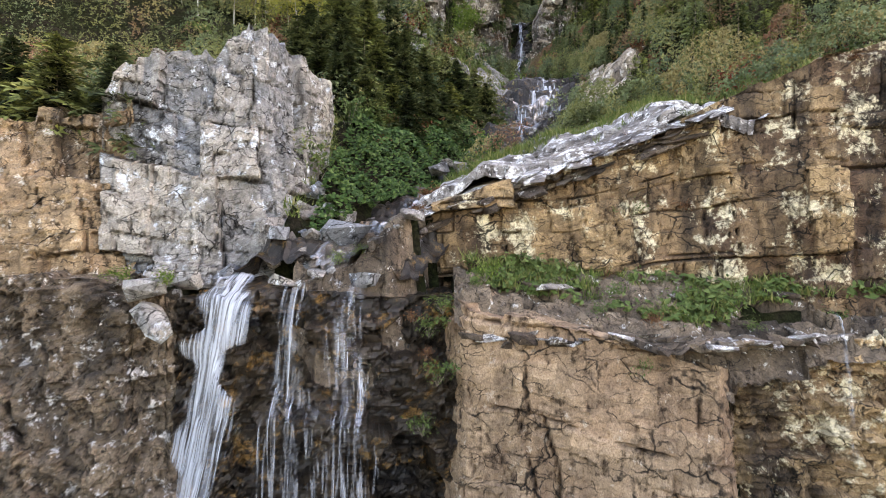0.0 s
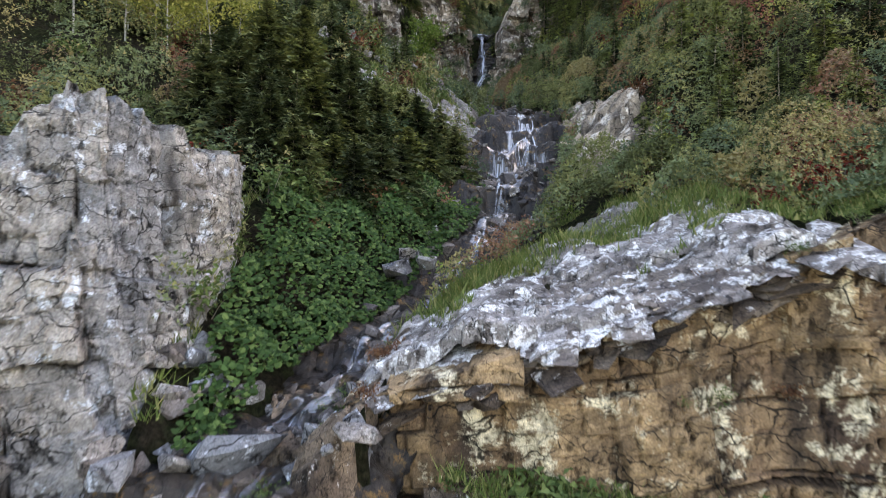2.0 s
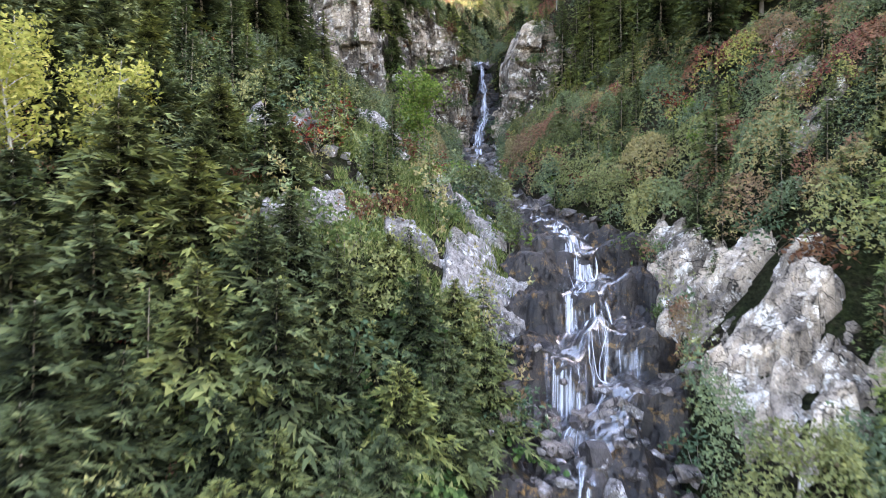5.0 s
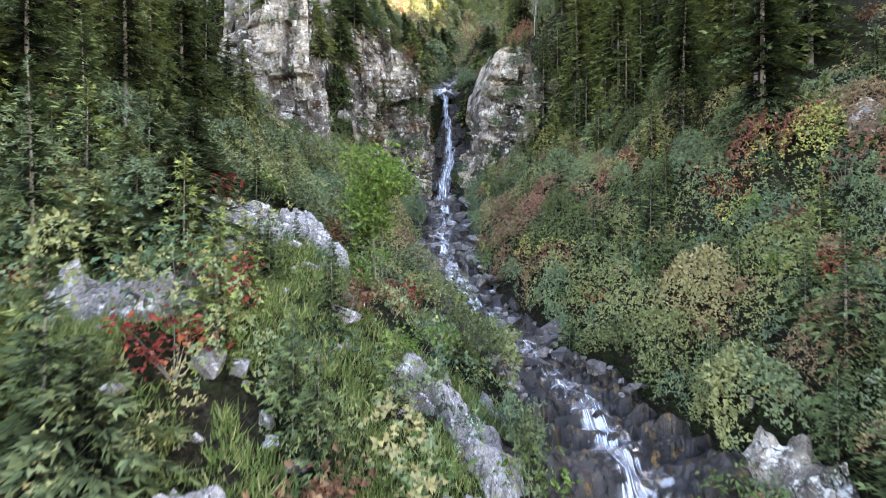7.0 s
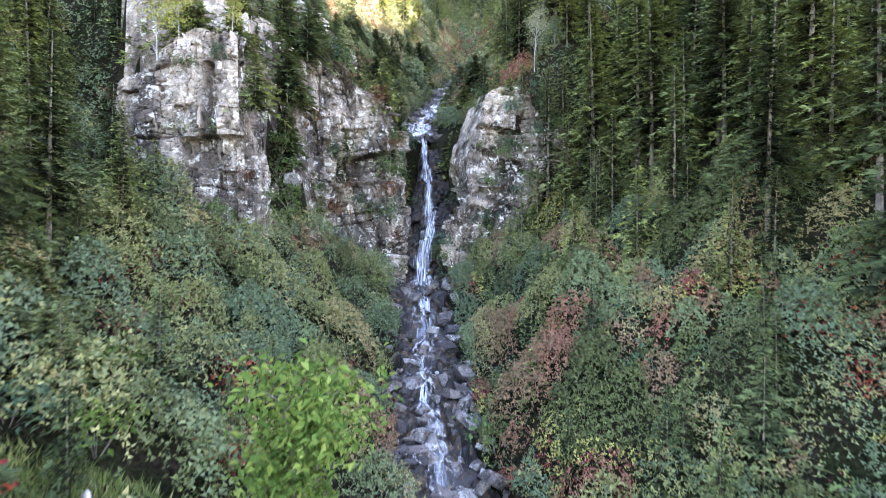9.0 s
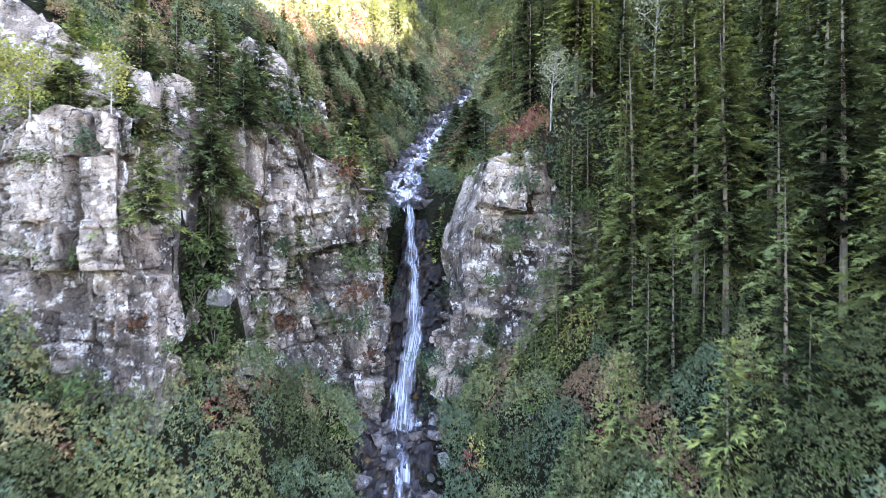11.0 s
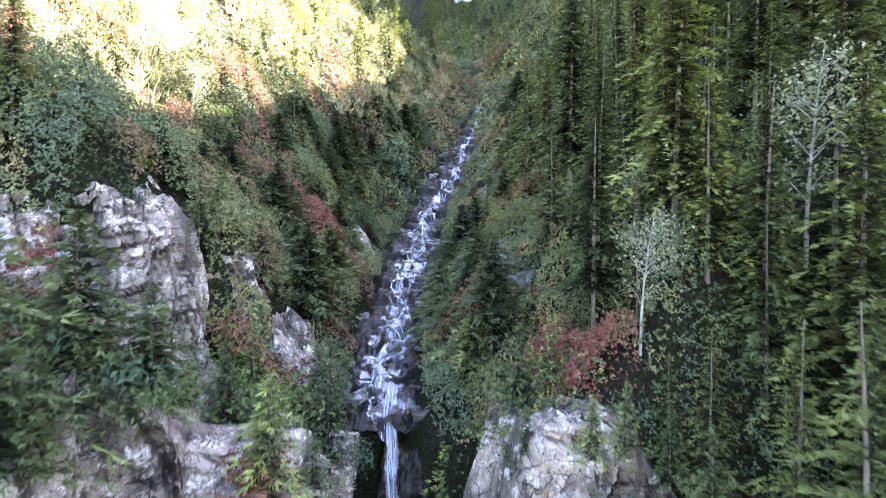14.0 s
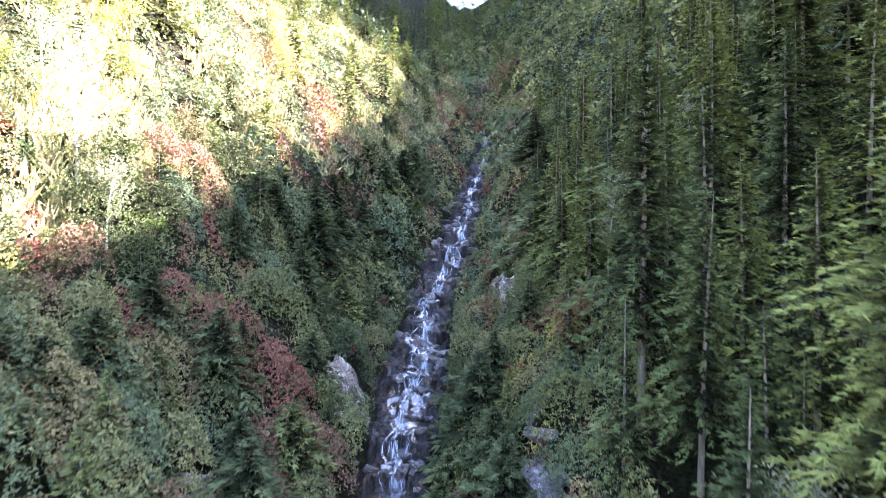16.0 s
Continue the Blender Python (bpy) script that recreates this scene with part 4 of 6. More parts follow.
water("water_lower_threads", "thin threads of water over dark wet rock", [(-4.6, 19.8, 6.9, 0.6), (-4.8, 18.0, 6.7, 0.7), (-4.9, 17.4, 5.5, 0.8), (-5.0, 17.2, 3.2, 1.1), (-5.0, 16.6, 2.6, 1.1), (-5.0, 16.3, -2, 1.2)], M_FALL, -0.05, seed=2)
water("water_lower_veil", "thin veil of water over dark wet rock", [(-3.0, 20.0, 6.9, 0.6), (-3.1, 18.0, 6.7, 0.75), (-3.1, 17.4, 5.5, 0.85), (-3.0, 17.2, 3.0, 1.1), (-3.0, 16.4, 2.5, 1.15), (-3.0, 16.2, -2, 1.2)], M_FALL, -0.05, seed=3)
water("water_side_thread", "thin trickle in a dark cleft of the cliff", [(12.8, 19.0, 6.3, 0.2), (12.7, 17.4, 5.7, 0.2), (12.6, 16.9, 4.2, 0.22), (12.6, 16.6, 1.0, 0.3)], M_FALL, -0.1, seed=12, nw=5)
running("water_run_lower", "clear shallow stream over dark stones", 19.0, 39.6, 5, -0.1, M_RUN, seed=4, wide=0.16, veil=0.8)
running("water_middle_cascade", "white cascade splitting over dark rock steps", 39.4, 52.5, 9, -0.02, M_FALL, seed=5, wide=0.16, veil=1.0)
running("water_run_middle", "stream tumbling between boulders", 52.3, 84.6, 8, -0.05, M_RUN, seed=6, wide=0.2, veil=0.9)
water("water_high_fall", "white plume of the high waterfall", [(14.2, 98, 48.6, 0.9), (13.7, 96.2, 47.7, 0.85), (13.6, 95.0, 46.4, 0.55), (13.5, 93.4, 44.2, 0.42), (13.3, 91.8, 42.1, 0.45), (12.8, 89.4, 39.2, 0.55), (11.9, 87.2, 37.0, 0.7), (11.4, 85.5, 35.2, 0.85), (11.0, 84.2, 34.0, 1.1)], M_FALL, 0.07, lift=0.35, seed=7)
running("water_run_upper", "long stepped white cascade down the upper gully", 95.7, 176, 8, -0.05, M_RUN, seed=8, wide=0.2, veil=0.9)


# ---- trees ----
def part(name, me, mat, parent, label=""):
    ob = new(name, me)
    if not me.materials:
        me.materials.append(mat)
    ob.parent = parent
    return tagged(ob, label)


def tube(rings, sides=7):
    """Rings of (x, y, z, radius) as one tapered tube."""
    r = np.array(rings, float)
    a = np.arange(sides) * 2 * math.pi / sides
    v = np.stack([r[:, None, 0] + r[:, None, 3] * np.cos(a), r[:, None, 1] + r[:, None, 3] * np.sin(a), np.broadcast_to(r[:, None, 2], (len(r), sides))], -1).reshape(-1, 3)
    q = [(i * sides + j, i * sides + (j + 1) % sides, (i + 1) * sides + (j + 1) % sides, (i + 1) * sides + j) for i in range(len(r) - 1) for j in range(sides)]
    return v, np.array(q)


def joined(pieces):
    vs, qs, n = [], [], 0
    for v, q in pieces:
        vs.append(v)
        qs.append(np.asarray(q) + n)
        n += len(v)
    return np.concatenate(vs), np.concatenate(qs)


def leaves(centres, normals, sizes, rng, longer=1.5, fold=0.18):
    """One kite-shaped, slightly folded leaf per centre."""
    n = len(centres)
    normals = normals / (np.linalg.norm(normals, axis=1, keepdims=True) + 1e-9)
    r = rng.normal(size=(n, 3))
    t = np.cross(normals, r)
    t /= np.linalg.norm(t, axis=1, keepdims=True) + 1e-9
    b = np.cross(normals, t)
    s = sizes[:, None]
    tip, root = centres + t * s * longer * 0.5 - normals * s * fold, centres - t * s * longer * 0.5
    l, rr = centres + b * s * 0.42 + normals * s * fold, centres - b * s * 0.42 + normals * s * fold
    v = np.stack([root, rr, tip, l], 1).reshape(-1, 3)
    return v, np.arange(4 * n).reshape(-1, 4)


def sprays(roots, ways, length, width, rng, droop=0.25, blades=3):
    """Needle sprays: from each root a small fan of narrow blades along its way."""
    n = len(roots)
    ways = ways / (np.linalg.norm(ways, axis=1, keepdims=True) + 1e-9)
    up = np.array([0, 0, 1.0]) + 0.45 * rng.normal(size=(n, 3))
    side = np.cross(ways, up)
    side /= np.linalg.norm(side, axis=1, keepdims=True) + 1e-9
    dn = np.array([0, 0, -1.0])
    out = []
    for b in range(blades):
        f = (b - (blades - 1) / 2) / max(1, blades - 1) * 1.1
        w = ways + side * f + rng.normal(size=(n, 3)) * 0.12
        L = (length * rng.uniform(0.7, 1.1, n) * (1 - 0.25 * abs(f)))[:, None]
        start = roots + ways * (0.12 * b % 0.2) * length[:, None]
        cross = np.cross(w, up)
        cross /= np.linalg.norm(cross, axis=1, keepdims=True) + 1e-9
        wd = width[:, None]
        mid = start + w * L * 0.35
        out.append(np.stack([mid + cross * wd, start + w * L + dn * L * droop, mid - cross * wd - w * L * 0.3], 1))
    v = np.stack(out, 1).reshape(-1, 3)
    return v, np.arange(len(v)).reshape(-1, 3)


def conifer_crown(h, spread, rng, whorl_step=0.42, bare=0.12, sprays_per=7, thin=1.0, slim=0.16, blades=3, fine=1.0):
    """A spruce crown: whorls of drooping limbs, each set with narrow needle sprays along its length."""
    roots, ways, lens, share = [], [], [], []
    z = h * bare
    while z < h * 0.985:
        rel = (z - h * bare) / (h * (1 - bare))
        reach = spread * (1 - rel) ** 0.85 * (0.7 + 0.55 * rng.random()) + 0.1
        n = max(4, int((5 + 3.5 * (1 - rel)) * thin))
        a = rng.random() * 6.28 + 6.283 * np.arange(n) / n + rng.normal(size=n) * 0.3
        for ang in a:
            L = reach * (0.5 + 0.65 * rng.random())
            rise = 0.45 * rel - 0.1 + rng.normal() * 0.1
            d = np.array([math.cos(ang), math.sin(ang), rise])
            m = max(3, int(sprays_per * (0.35 + 0.65 * min(1, L / 1.6))))
            f = (np.arange(m) + 0.5 + 0.3 * rng.normal(size=m)) / m
            f = np.clip(f, 0.05, 1.0)
            p = np.array([0, 0, z + whorl_step * rng.uniform(-0.45, 0.45)]) + f[:, None] * d * L - np.array([0, 0, 0.3 * L]) * (f * f)[:, None]
            side = np.where(np.arange(m) % 2, 1.0, -1.0) * (0.95 - 0.6 * f)
            w = d + side[:, None] * np.array([-math.sin(ang), math.cos(ang), 0]) + rng.normal(size=(m, 3)) * 0.18
            w[-1] = d + np.array([0, 0, -0.2])
            # crown shading for the needle colour: lighter outwards and towards the top
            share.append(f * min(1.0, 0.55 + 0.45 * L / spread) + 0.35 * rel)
            roots.append(p - d * 0.08)
            ways.append(w)
            lens.append(fine * (0.22 + 0.26 * L * (1 - 0.45 * f)) * (0.7 + 0.6 * rng.random(m)))
        z += whorl_step * (0.75 + 0.5 * rng.random()) * (0.55 + 0.45 * (1 - rel))
    share.append(np.array([1.0]))
    roots.append(np.array([[0, 0, h * 0.95]]))
    ways.append(np.array([[0.02, 0, 1.0]]))
    lens.append(np.array([h * 0.03]))
    lens = np.concatenate(lens)
    v, q = sprays(np.concatenate(roots), np.concatenate(ways), lens, lens * slim, rng, 0.16, blades)
    # blade ends lighter and roots darker, as painted shade within each spray
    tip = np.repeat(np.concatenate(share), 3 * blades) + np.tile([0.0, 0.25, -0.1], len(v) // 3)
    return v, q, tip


def conifer(name, label, h, spread, seed, mat, bare=0.12, thin=1.0, sprays_per=7, whorl_step=0.42, slim=0.16, blades=3, fine=1.0):
    rng = np.random.default_rng(seed)
    top = tagged(new(name), label, "tree")
    lean = rng.normal(size=2) * 0.012 * h
    rings = [(lean[0] * f * f, lean[1] * f * f, h * f - (0.5 if f == 0 else 0), max(0.012, h * 0.011 * (1 - f) ** 0.8 * (1.25 if f == 0 else 1))) for f in (0, 0.05, 0.2, 0.4, 0.6, 0.8, 0.97)]
    pieces = [tube(rings)]
    for _ in range(int(14 * bare / 0.3) if bare > 0.2 else 0):
        a, z, L = rng.random() * 6.28, h * (0.12 + bare * rng.random()), 0.5 + 0.8 * rng.random()
        c = np.array([math.cos(a), math.sin(a)])
        pieces.append(tube([(0, 0, z, 0.02), (c[0] * L * 0.5, c[1] * L * 0.5, z - 0.02, 0.015), (c[0] * L, c[1] * L, z - 0.15 * L, 0.006)], 4))
    part("trunk", quads_mesh("trunk", *joined(pieces), True), M_BARK, top)
    v, q, tip = conifer_crown(h, spread, rng, whorl_step, bare, sprays_per, thin, slim, blades, fine)
    me = quads_mesh("crown", v, q)
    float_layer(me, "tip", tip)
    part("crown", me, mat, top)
    return top


def broadleaf(name, label, h, spread, seed, leaf_mat, bark, count=900, size=0.16, limbs=9, stems=1):
    rng = np.random.default_rng(seed)
    top = tagged(new(name), label, "tree")
    pieces, tips = [], []
    for sidx in range(stems):
        off = rng.normal(size=2) * 0.25 * (stems > 1)
        bend = rng.normal(size=2) * 0.06 * h
        tr = [(off[0] + bend[0] * f * f, off[1] + bend[1] * f * f, h * 0.9 * f - (0.4 if f == 0 else 0), max(0.01, h * 0.01 * (1 - 0.85 * f))) for f in (0, 0.25, 0.5, 0.75, 1)]
        pieces.append(tube(tr, 6))
        for _ in range(limbs):
            f = 0.3 + 0.65 * rng.random()
            a = rng.random() * 6.28
            L = spread * (0.5 + 0.6 * rng.random()) * (1.15 - 0.6 * f)
            z = h * 0.9 * f
            x0, y0 = off[0] + bend[0] * f * f, off[1] + bend[1] * f * f
            e = np.array([x0 + L * math.cos(a), y0 + L * math.sin(a), z + L * (0.45 + 0.5 * rng.random())])
            mid = np.array([x0, y0, z]) * 0.5 + e * 0.5 + np.array([0, 0, 0.08 * L])
            limb = tube([(x0, y0, z, h * 0.0045), (*mid, h * 0.003), (*e, 0.006)], 4)
            if count > 500:
                pieces.append(limb)
            else:
                part("limb", quads_mesh("limb", *limb, True), bark, top)
            tips += [e, mid, 0.5 * (e + mid)]
    part("trunk", quads_mesh("trunk", *joined(pieces), True), bark, top)
    if count:
        tips = np.array(tips)
        c = tips[rng.integers(len(tips), size=count)] + rng.normal(size=(count, 3)) * np.array([0.24, 0.24, 0.22]) * spread
        nrm = rng.normal(size=(count, 3)) + np.array([0, 0, 0.9])
        part("crown", quads_mesh("crown", *leaves(c, nrm, size * (0.6 + 0.8 * rng.random(count)), rng)), leaf_mat, top)
    return top


def ground_z(x, y):
    return float(land(np.array([x]), np.array([y]))[0])


def plant(proto, x, y, scale=1.0, turn=0.0, sink=0.1, z=None):
    m = Matrix.LocRotScale((x, y, (ground_z(x, y) if z is None else z) - sink), Euler((0, 0, turn)), (scale, scale, scale))
    ob = copy_thing(proto, m)
    ob.scale = (scale, scale, scale)
    return ob


def shrub(name, label, h, spread, seed, mat, count=230, size=0.15, clumps=9):
    """A low bush: thin stems, and leaves in uneven clumps."""
    g = np.random.default_rng(seed)
    top = tagged(new(name), label, "shrub")
    ends = g.normal(size=(clumps, 3)) * np.array([0.55, 0.55, 0.3]) * spread + np.array([0, 0, h * 0.62])
    ends[:, 2] = np.clip(ends[:, 2], h * 0.2, h)
    part("twig_frame", quads_mesh("twig_frame", *joined([tube([(0, 0, -0.2, 0.025), (*(e * 0.55), 0.016), (*e, 0.006)], 4) for e in ends]), True), M_BARK, top)
    c = ends[g.integers(clumps, size=count)] + g.normal(size=(count, 3)) * np.array([0.3, 0.3, 0.24]) * spread
    c[:, 2] = np.abs(c[:, 2])
    nrm = g.normal(size=(count, 3)) * 0.7 + np.array([0, -0.2, 0.9])
    part("foliage", quads_mesh("foliage", *leaves(c, nrm, size * (0.55 + 0.9 * g.random(count)), g)), mat, top)
    return top


rng = np.random.default_rng(5)
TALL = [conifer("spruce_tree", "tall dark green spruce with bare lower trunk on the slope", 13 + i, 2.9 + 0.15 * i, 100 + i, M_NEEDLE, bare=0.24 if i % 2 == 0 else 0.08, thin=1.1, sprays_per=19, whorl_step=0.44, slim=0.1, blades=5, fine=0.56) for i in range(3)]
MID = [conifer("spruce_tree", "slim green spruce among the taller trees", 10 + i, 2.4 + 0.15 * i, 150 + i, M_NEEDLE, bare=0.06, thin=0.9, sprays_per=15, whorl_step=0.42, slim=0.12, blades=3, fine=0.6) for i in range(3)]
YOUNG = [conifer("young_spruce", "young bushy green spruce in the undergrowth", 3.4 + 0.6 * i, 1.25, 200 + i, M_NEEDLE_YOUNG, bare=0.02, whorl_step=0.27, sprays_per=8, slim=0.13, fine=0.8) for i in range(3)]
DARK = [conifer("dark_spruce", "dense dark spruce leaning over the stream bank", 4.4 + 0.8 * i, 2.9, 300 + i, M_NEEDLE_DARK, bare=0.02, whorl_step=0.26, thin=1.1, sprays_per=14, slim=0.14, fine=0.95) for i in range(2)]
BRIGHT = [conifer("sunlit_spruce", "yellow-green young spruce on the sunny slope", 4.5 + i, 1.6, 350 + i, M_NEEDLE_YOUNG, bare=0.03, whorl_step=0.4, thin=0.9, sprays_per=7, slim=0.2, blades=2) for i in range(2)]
BIRCH = [broadleaf("yellow_birch", "slender birch with thin yellow-green autumn leaves", 6 + i, 1.7, 420 + i, M_YELLOW, M_BIRCH, count=1000, size=0.16, limbs=16) for i in range(2)]
BARE = [broadleaf("pale_birch", "pale birch with thin silvery green leaves among the spruces", 8 + i, 1.7, 440 + i, M_SILVER, M_BIRCH, count=1100, size=0.11, limbs=16) for i in range(2)]
LIMETREE = [broadleaf("leafy_sapling", "bright yellow-green leafy sapling beside the stream", 6.0, 1.5, 460, M_LIME, M_BARK, count=2600, size=0.15, limbs=16, stems=2)]
BUSH = {}
for kind, words, mat in (("green_shrub", "rounded green leafy shrub on the slope", M_GREEN), ("russet_shrub", "russet brown autumn shrub on the slope", M_RUST), ("red_shrub", "low dark red autumn shrub", M_RED),
                         ("blue_green_shrub", "blue-green broad-leaved evergreen shrub", M_TEAL), ("lime_shrub", "pale lime green shrub in the undergrowth", M_LIME)):
    BUSH[kind] = [shrub(kind, words, 1.2 + 0.4 * i, 1.0 + 0.2 * i, 600 + i + len(kind), mat) for i in range(2)]
used = []


def free(x, y, r):
    if any((x - a) ** 2 + (y - b) ** 2 < (r + c) ** 2 for a, b, c in used):
        return False
    used.append((x, y, r))
    return True


def settle(protos, spots, group):
    for i, (x, y, s) in enumerate(spots):
        p = protos[i % len(protos)]
        if i < len(protos):
            tagged(p, group=group)
            p.matrix_basis = Matrix.LocRotScale((x, y, ground_z(x, y) - 0.1), Euler((0, 0, rng.random() * 6.28)), (s, s, s))
        else:
            plant(p, x, y, s, rng.random() * 6.28)


def on_rock(x, y):
    x, y = np.asarray(x, float), np.asarray(y, float)
    hit = np.zeros(x.shape, bool)
    for x0, x1, y0, y1, mask in ROCKS:
        near = (x > x0) & (x < x1) & (y > y0) & (y < y1)
        if near.any():
            hit[near] |= mask(x[near], y[near]) > 0.86
    return hit


def slope_keep(x, y, lat):
    f = np.interp(x, FALL_FRONT[:, 0], FALL_FRONT[:, 1])
    bare = (y > f - 0.6) & (y < f + 1.8) & (x > -9) & (x < 24)
    lip = y < front_upper(x) + np.where(x > 9.5, 0.1, np.where(x > 0, 0.9, 0.6))
    channel = np.abs(lat) < np.where(lat < 0, 0.8, 1.0) * bed_half(y)
    channel &= y < 176
    return ~bare & ~channel & ~lip & ~on_rock(x, y) & (fbm(x / 3.5, y / 3.5, seed=61, octaves=3) > -1.4)


def scatter(n, xlo, xhi, ylo, yhi, r, smin, smax, keep=None, tries=40):
    out = []
    for _ in range(n * tries):
        if len(out) >= n:
            break
        x, y = rng.uniform(xlo, xhi), rng.uniform(ylo, yhi)
        lat = x - float(stream_x(y))
        if (keep is None or keep(x, y, lat)) and slope_keep(np.array([x]), np.array([y]), np.array([lat]))[0] and free(x, y, r):
            out.append((x, y, rng.uniform(smin, smax)))
    return out


tall_spots = [(25.5, 79, 1.15), (22.7, 58.8, 1.1), (27, 81.7, 1.1), (29.4, 81.5, 1.15), (28.7, 85.2, 1.1), (24.2, 89.4, 0.95), (26, 71.5, 1.1), (27.7, 67.5, 1.15), (24.7, 96, 0.7), (27, 93.8, 0.8), (29.4, 104, 0.8), (28, 109, 0.7), (25.6, 62.5, 1.0), (29, 62, 1.1)]
for s in tall_spots:
    used.append((s[0], s[1], 1.0))
settle(LIMETREE, [(2.6, 59.0, 1.05)], "leafy saplings")
settle(DARK, [(-1.2, 38.6, 0.63), (1.0, 40.6, 0.61), (-3.6, 39.6, 0.73), (-8, 42, 0.92), (-3.0, 41.6, 0.61), (2.4, 41.8, 0.51), (-12.7, 21.0, 0.85), (-6.8, 37.2, 0.85), (-9.5, 38.8, 0.92), (-5.4, 35.4, 0.67), (-14.9, 20.9, 0.9), (-2.4, 36.0, 0.61), (-6.2, 43.4, 0.85), (-8.8, 46, 0.85), (0.2, 42.6, 0.49), (-4.4, 33.8, 0.55), (-2.2, 33.6, 0.73), (-4.6, 31.9, 0.67), (0.0, 36.4, 0.73), (-1.0, 35.0, 0.76), (1.6, 38.4, 0.67), (3.2, 40.4, 0.59), (-3.6, 35.8, 0.79), (-6.6, 34.6, 0.73), (-17.5, 22, 0.9), (-2.8, 38.0, 0.8), (-4.6, 37.6, 0.85), (-8.2, 36.6, 0.95), (-5.6, 40.6, 0.9), (-7.6, 40.2, 0.95), (-3.2, 34.4, 0.7), (-5.8, 33.0, 0.75), (-7.8, 33.8, 0.9), (-1.4, 40.4, 0.6), (0.4, 38.4, 0.7), (-9.6, 35.6, 0.9), (-6.2, 31.6, 0.7), (1.8, 39.6, 0.6)] + scatter(44, -8, 30, 97, 150, 1.0, 0.5, 1.0, lambda x, y, lat: -12 < lat < -4.5) + scatter(14, -34, -13, 47, 60, 1.0, 0.6, 0.95) + scatter(34, -18, -4, 44, 68, 0.9, 0.5, 1.0), "dark spruces by the stream")
tall_spots += [(-6.6, 63.5, 0.75), (-6.6, 68.5, 0.7), (-4.9, 71, 0.5), (-8, 60, 0.7), (-11, 58.5, 0.8), (-8.6, 65.6, 0.7), (-6, 90.5, 0.45), (-3.5, 92.5, 0.5), (-1, 94.5, 0.42), (-8, 89, 0.5), (-4.5, 95, 0.5), (-10.4, 64, 0.6), (-10.6, 66, 0.7), (-12.4, 62, 0.65), (-7.6, 69.5, 0.55), (-13.4, 68, 0.7), (-10.2, 72, 0.65), (-6.4, 74.5, 0.45), (-11, 79.5, 0.6), (-13, 82, 0.7), (-10.6, 76.5, 0.6), (-15, 79, 0.7)]
tall_spots += scatter(52, 18, 52, 62, 112, 1.75, 0.65, 1.1, lambda x, y, lat: lat > 9 + 5 * max(0, min(1, (80 - y) / 15)))
settle(TALL, tall_spots, "tall spruces on the slope")
settle(MID, [(20.1, 75.4, 0.62), (22.6, 75, 0.5), (24.5, 73, 0.8), (20.8, 81, 0.55), (19.2, 82.0, 0.5), (21.8, 79, 0.5), (19.6, 64, 0.55), (23.5, 86.5, 0.6), (24.6, 88, 0.7), (25.8, 86.4, 0.8), (23, 90, 0.5), (26.5, 90.5, 0.8), (25, 92.5, 0.7), (22.2, 89, 0.45), (26.8, 87.6, 0.7), (22.6, 93, 0.5), (22.0, 82.8, 0.6), (23.6, 83.2, 0.7), (25.4, 82.6, 0.6)] + scatter(80, 18, 50, 64, 130, 1.4, 0.5, 1.1, lambda x, y, lat: lat > 9 + 5 * max(0, min(1, (80 - y) / 15))) + scatter(56, 16, 85, 90, 175, 1.7, 0.6, 1.2, lambda x, y, lat: lat > 9) + scatter(12, -30, 5, 84, 112, 1.1, 0.45, 0.7, lambda x, y, lat: lat < -16) + scatter(20, -50, -14, 52, 80, 1.1, 0.45, 0.9), "slim spruces on the slope")
settle(BRIGHT, scatter(170, -32, 40, 108, 190, 0.9, 0.6, 1.6, lambda x, y, lat: lat < -9), "young spruces on the sunny slope")
settle(BARE, [(29.6, 88.2, 1.25), (23.4, 91.2, 0.75), (21.4, 87.6, 0.7), (0.4, 113.5, 0.9), (2.2, 112, 0.7), (-1.5, 114.5, 0.9), (-3.5, 111, 0.8), (-1, 117, 0.7)] + scatter(8, 22, 45, 84, 130, 1.0, 0.6, 0.95, lambda x, y, lat: lat > 12), "pale birches")
settle(BIRCH, [(-11.2, 41.6, 0.95), (-13.4, 40.8, 1.0), (-16.0, 41.4, 1.0), (-18.4, 40.6, 1.0), (-21.5, 40.8, 1.0), (-8.8, 42.6, 0.8), (-12.3, 43.2, 0.8), (-14.8, 42.6, 0.85), (-10.4, 44.2, 0.75), (-16.6, 43, 0.8), (-18.6, 44, 0.85), (-13.6, 45.5, 0.8), (-9.2, 45.6, 0.6), (-20.5, 42.5, 0.85), (-9.2, 23.6, 0.45)] + scatter(22, -30, 12, 108, 150, 1.0, 0.5, 0.9, lambda x, y, lat: lat < -14), "yellow birches")
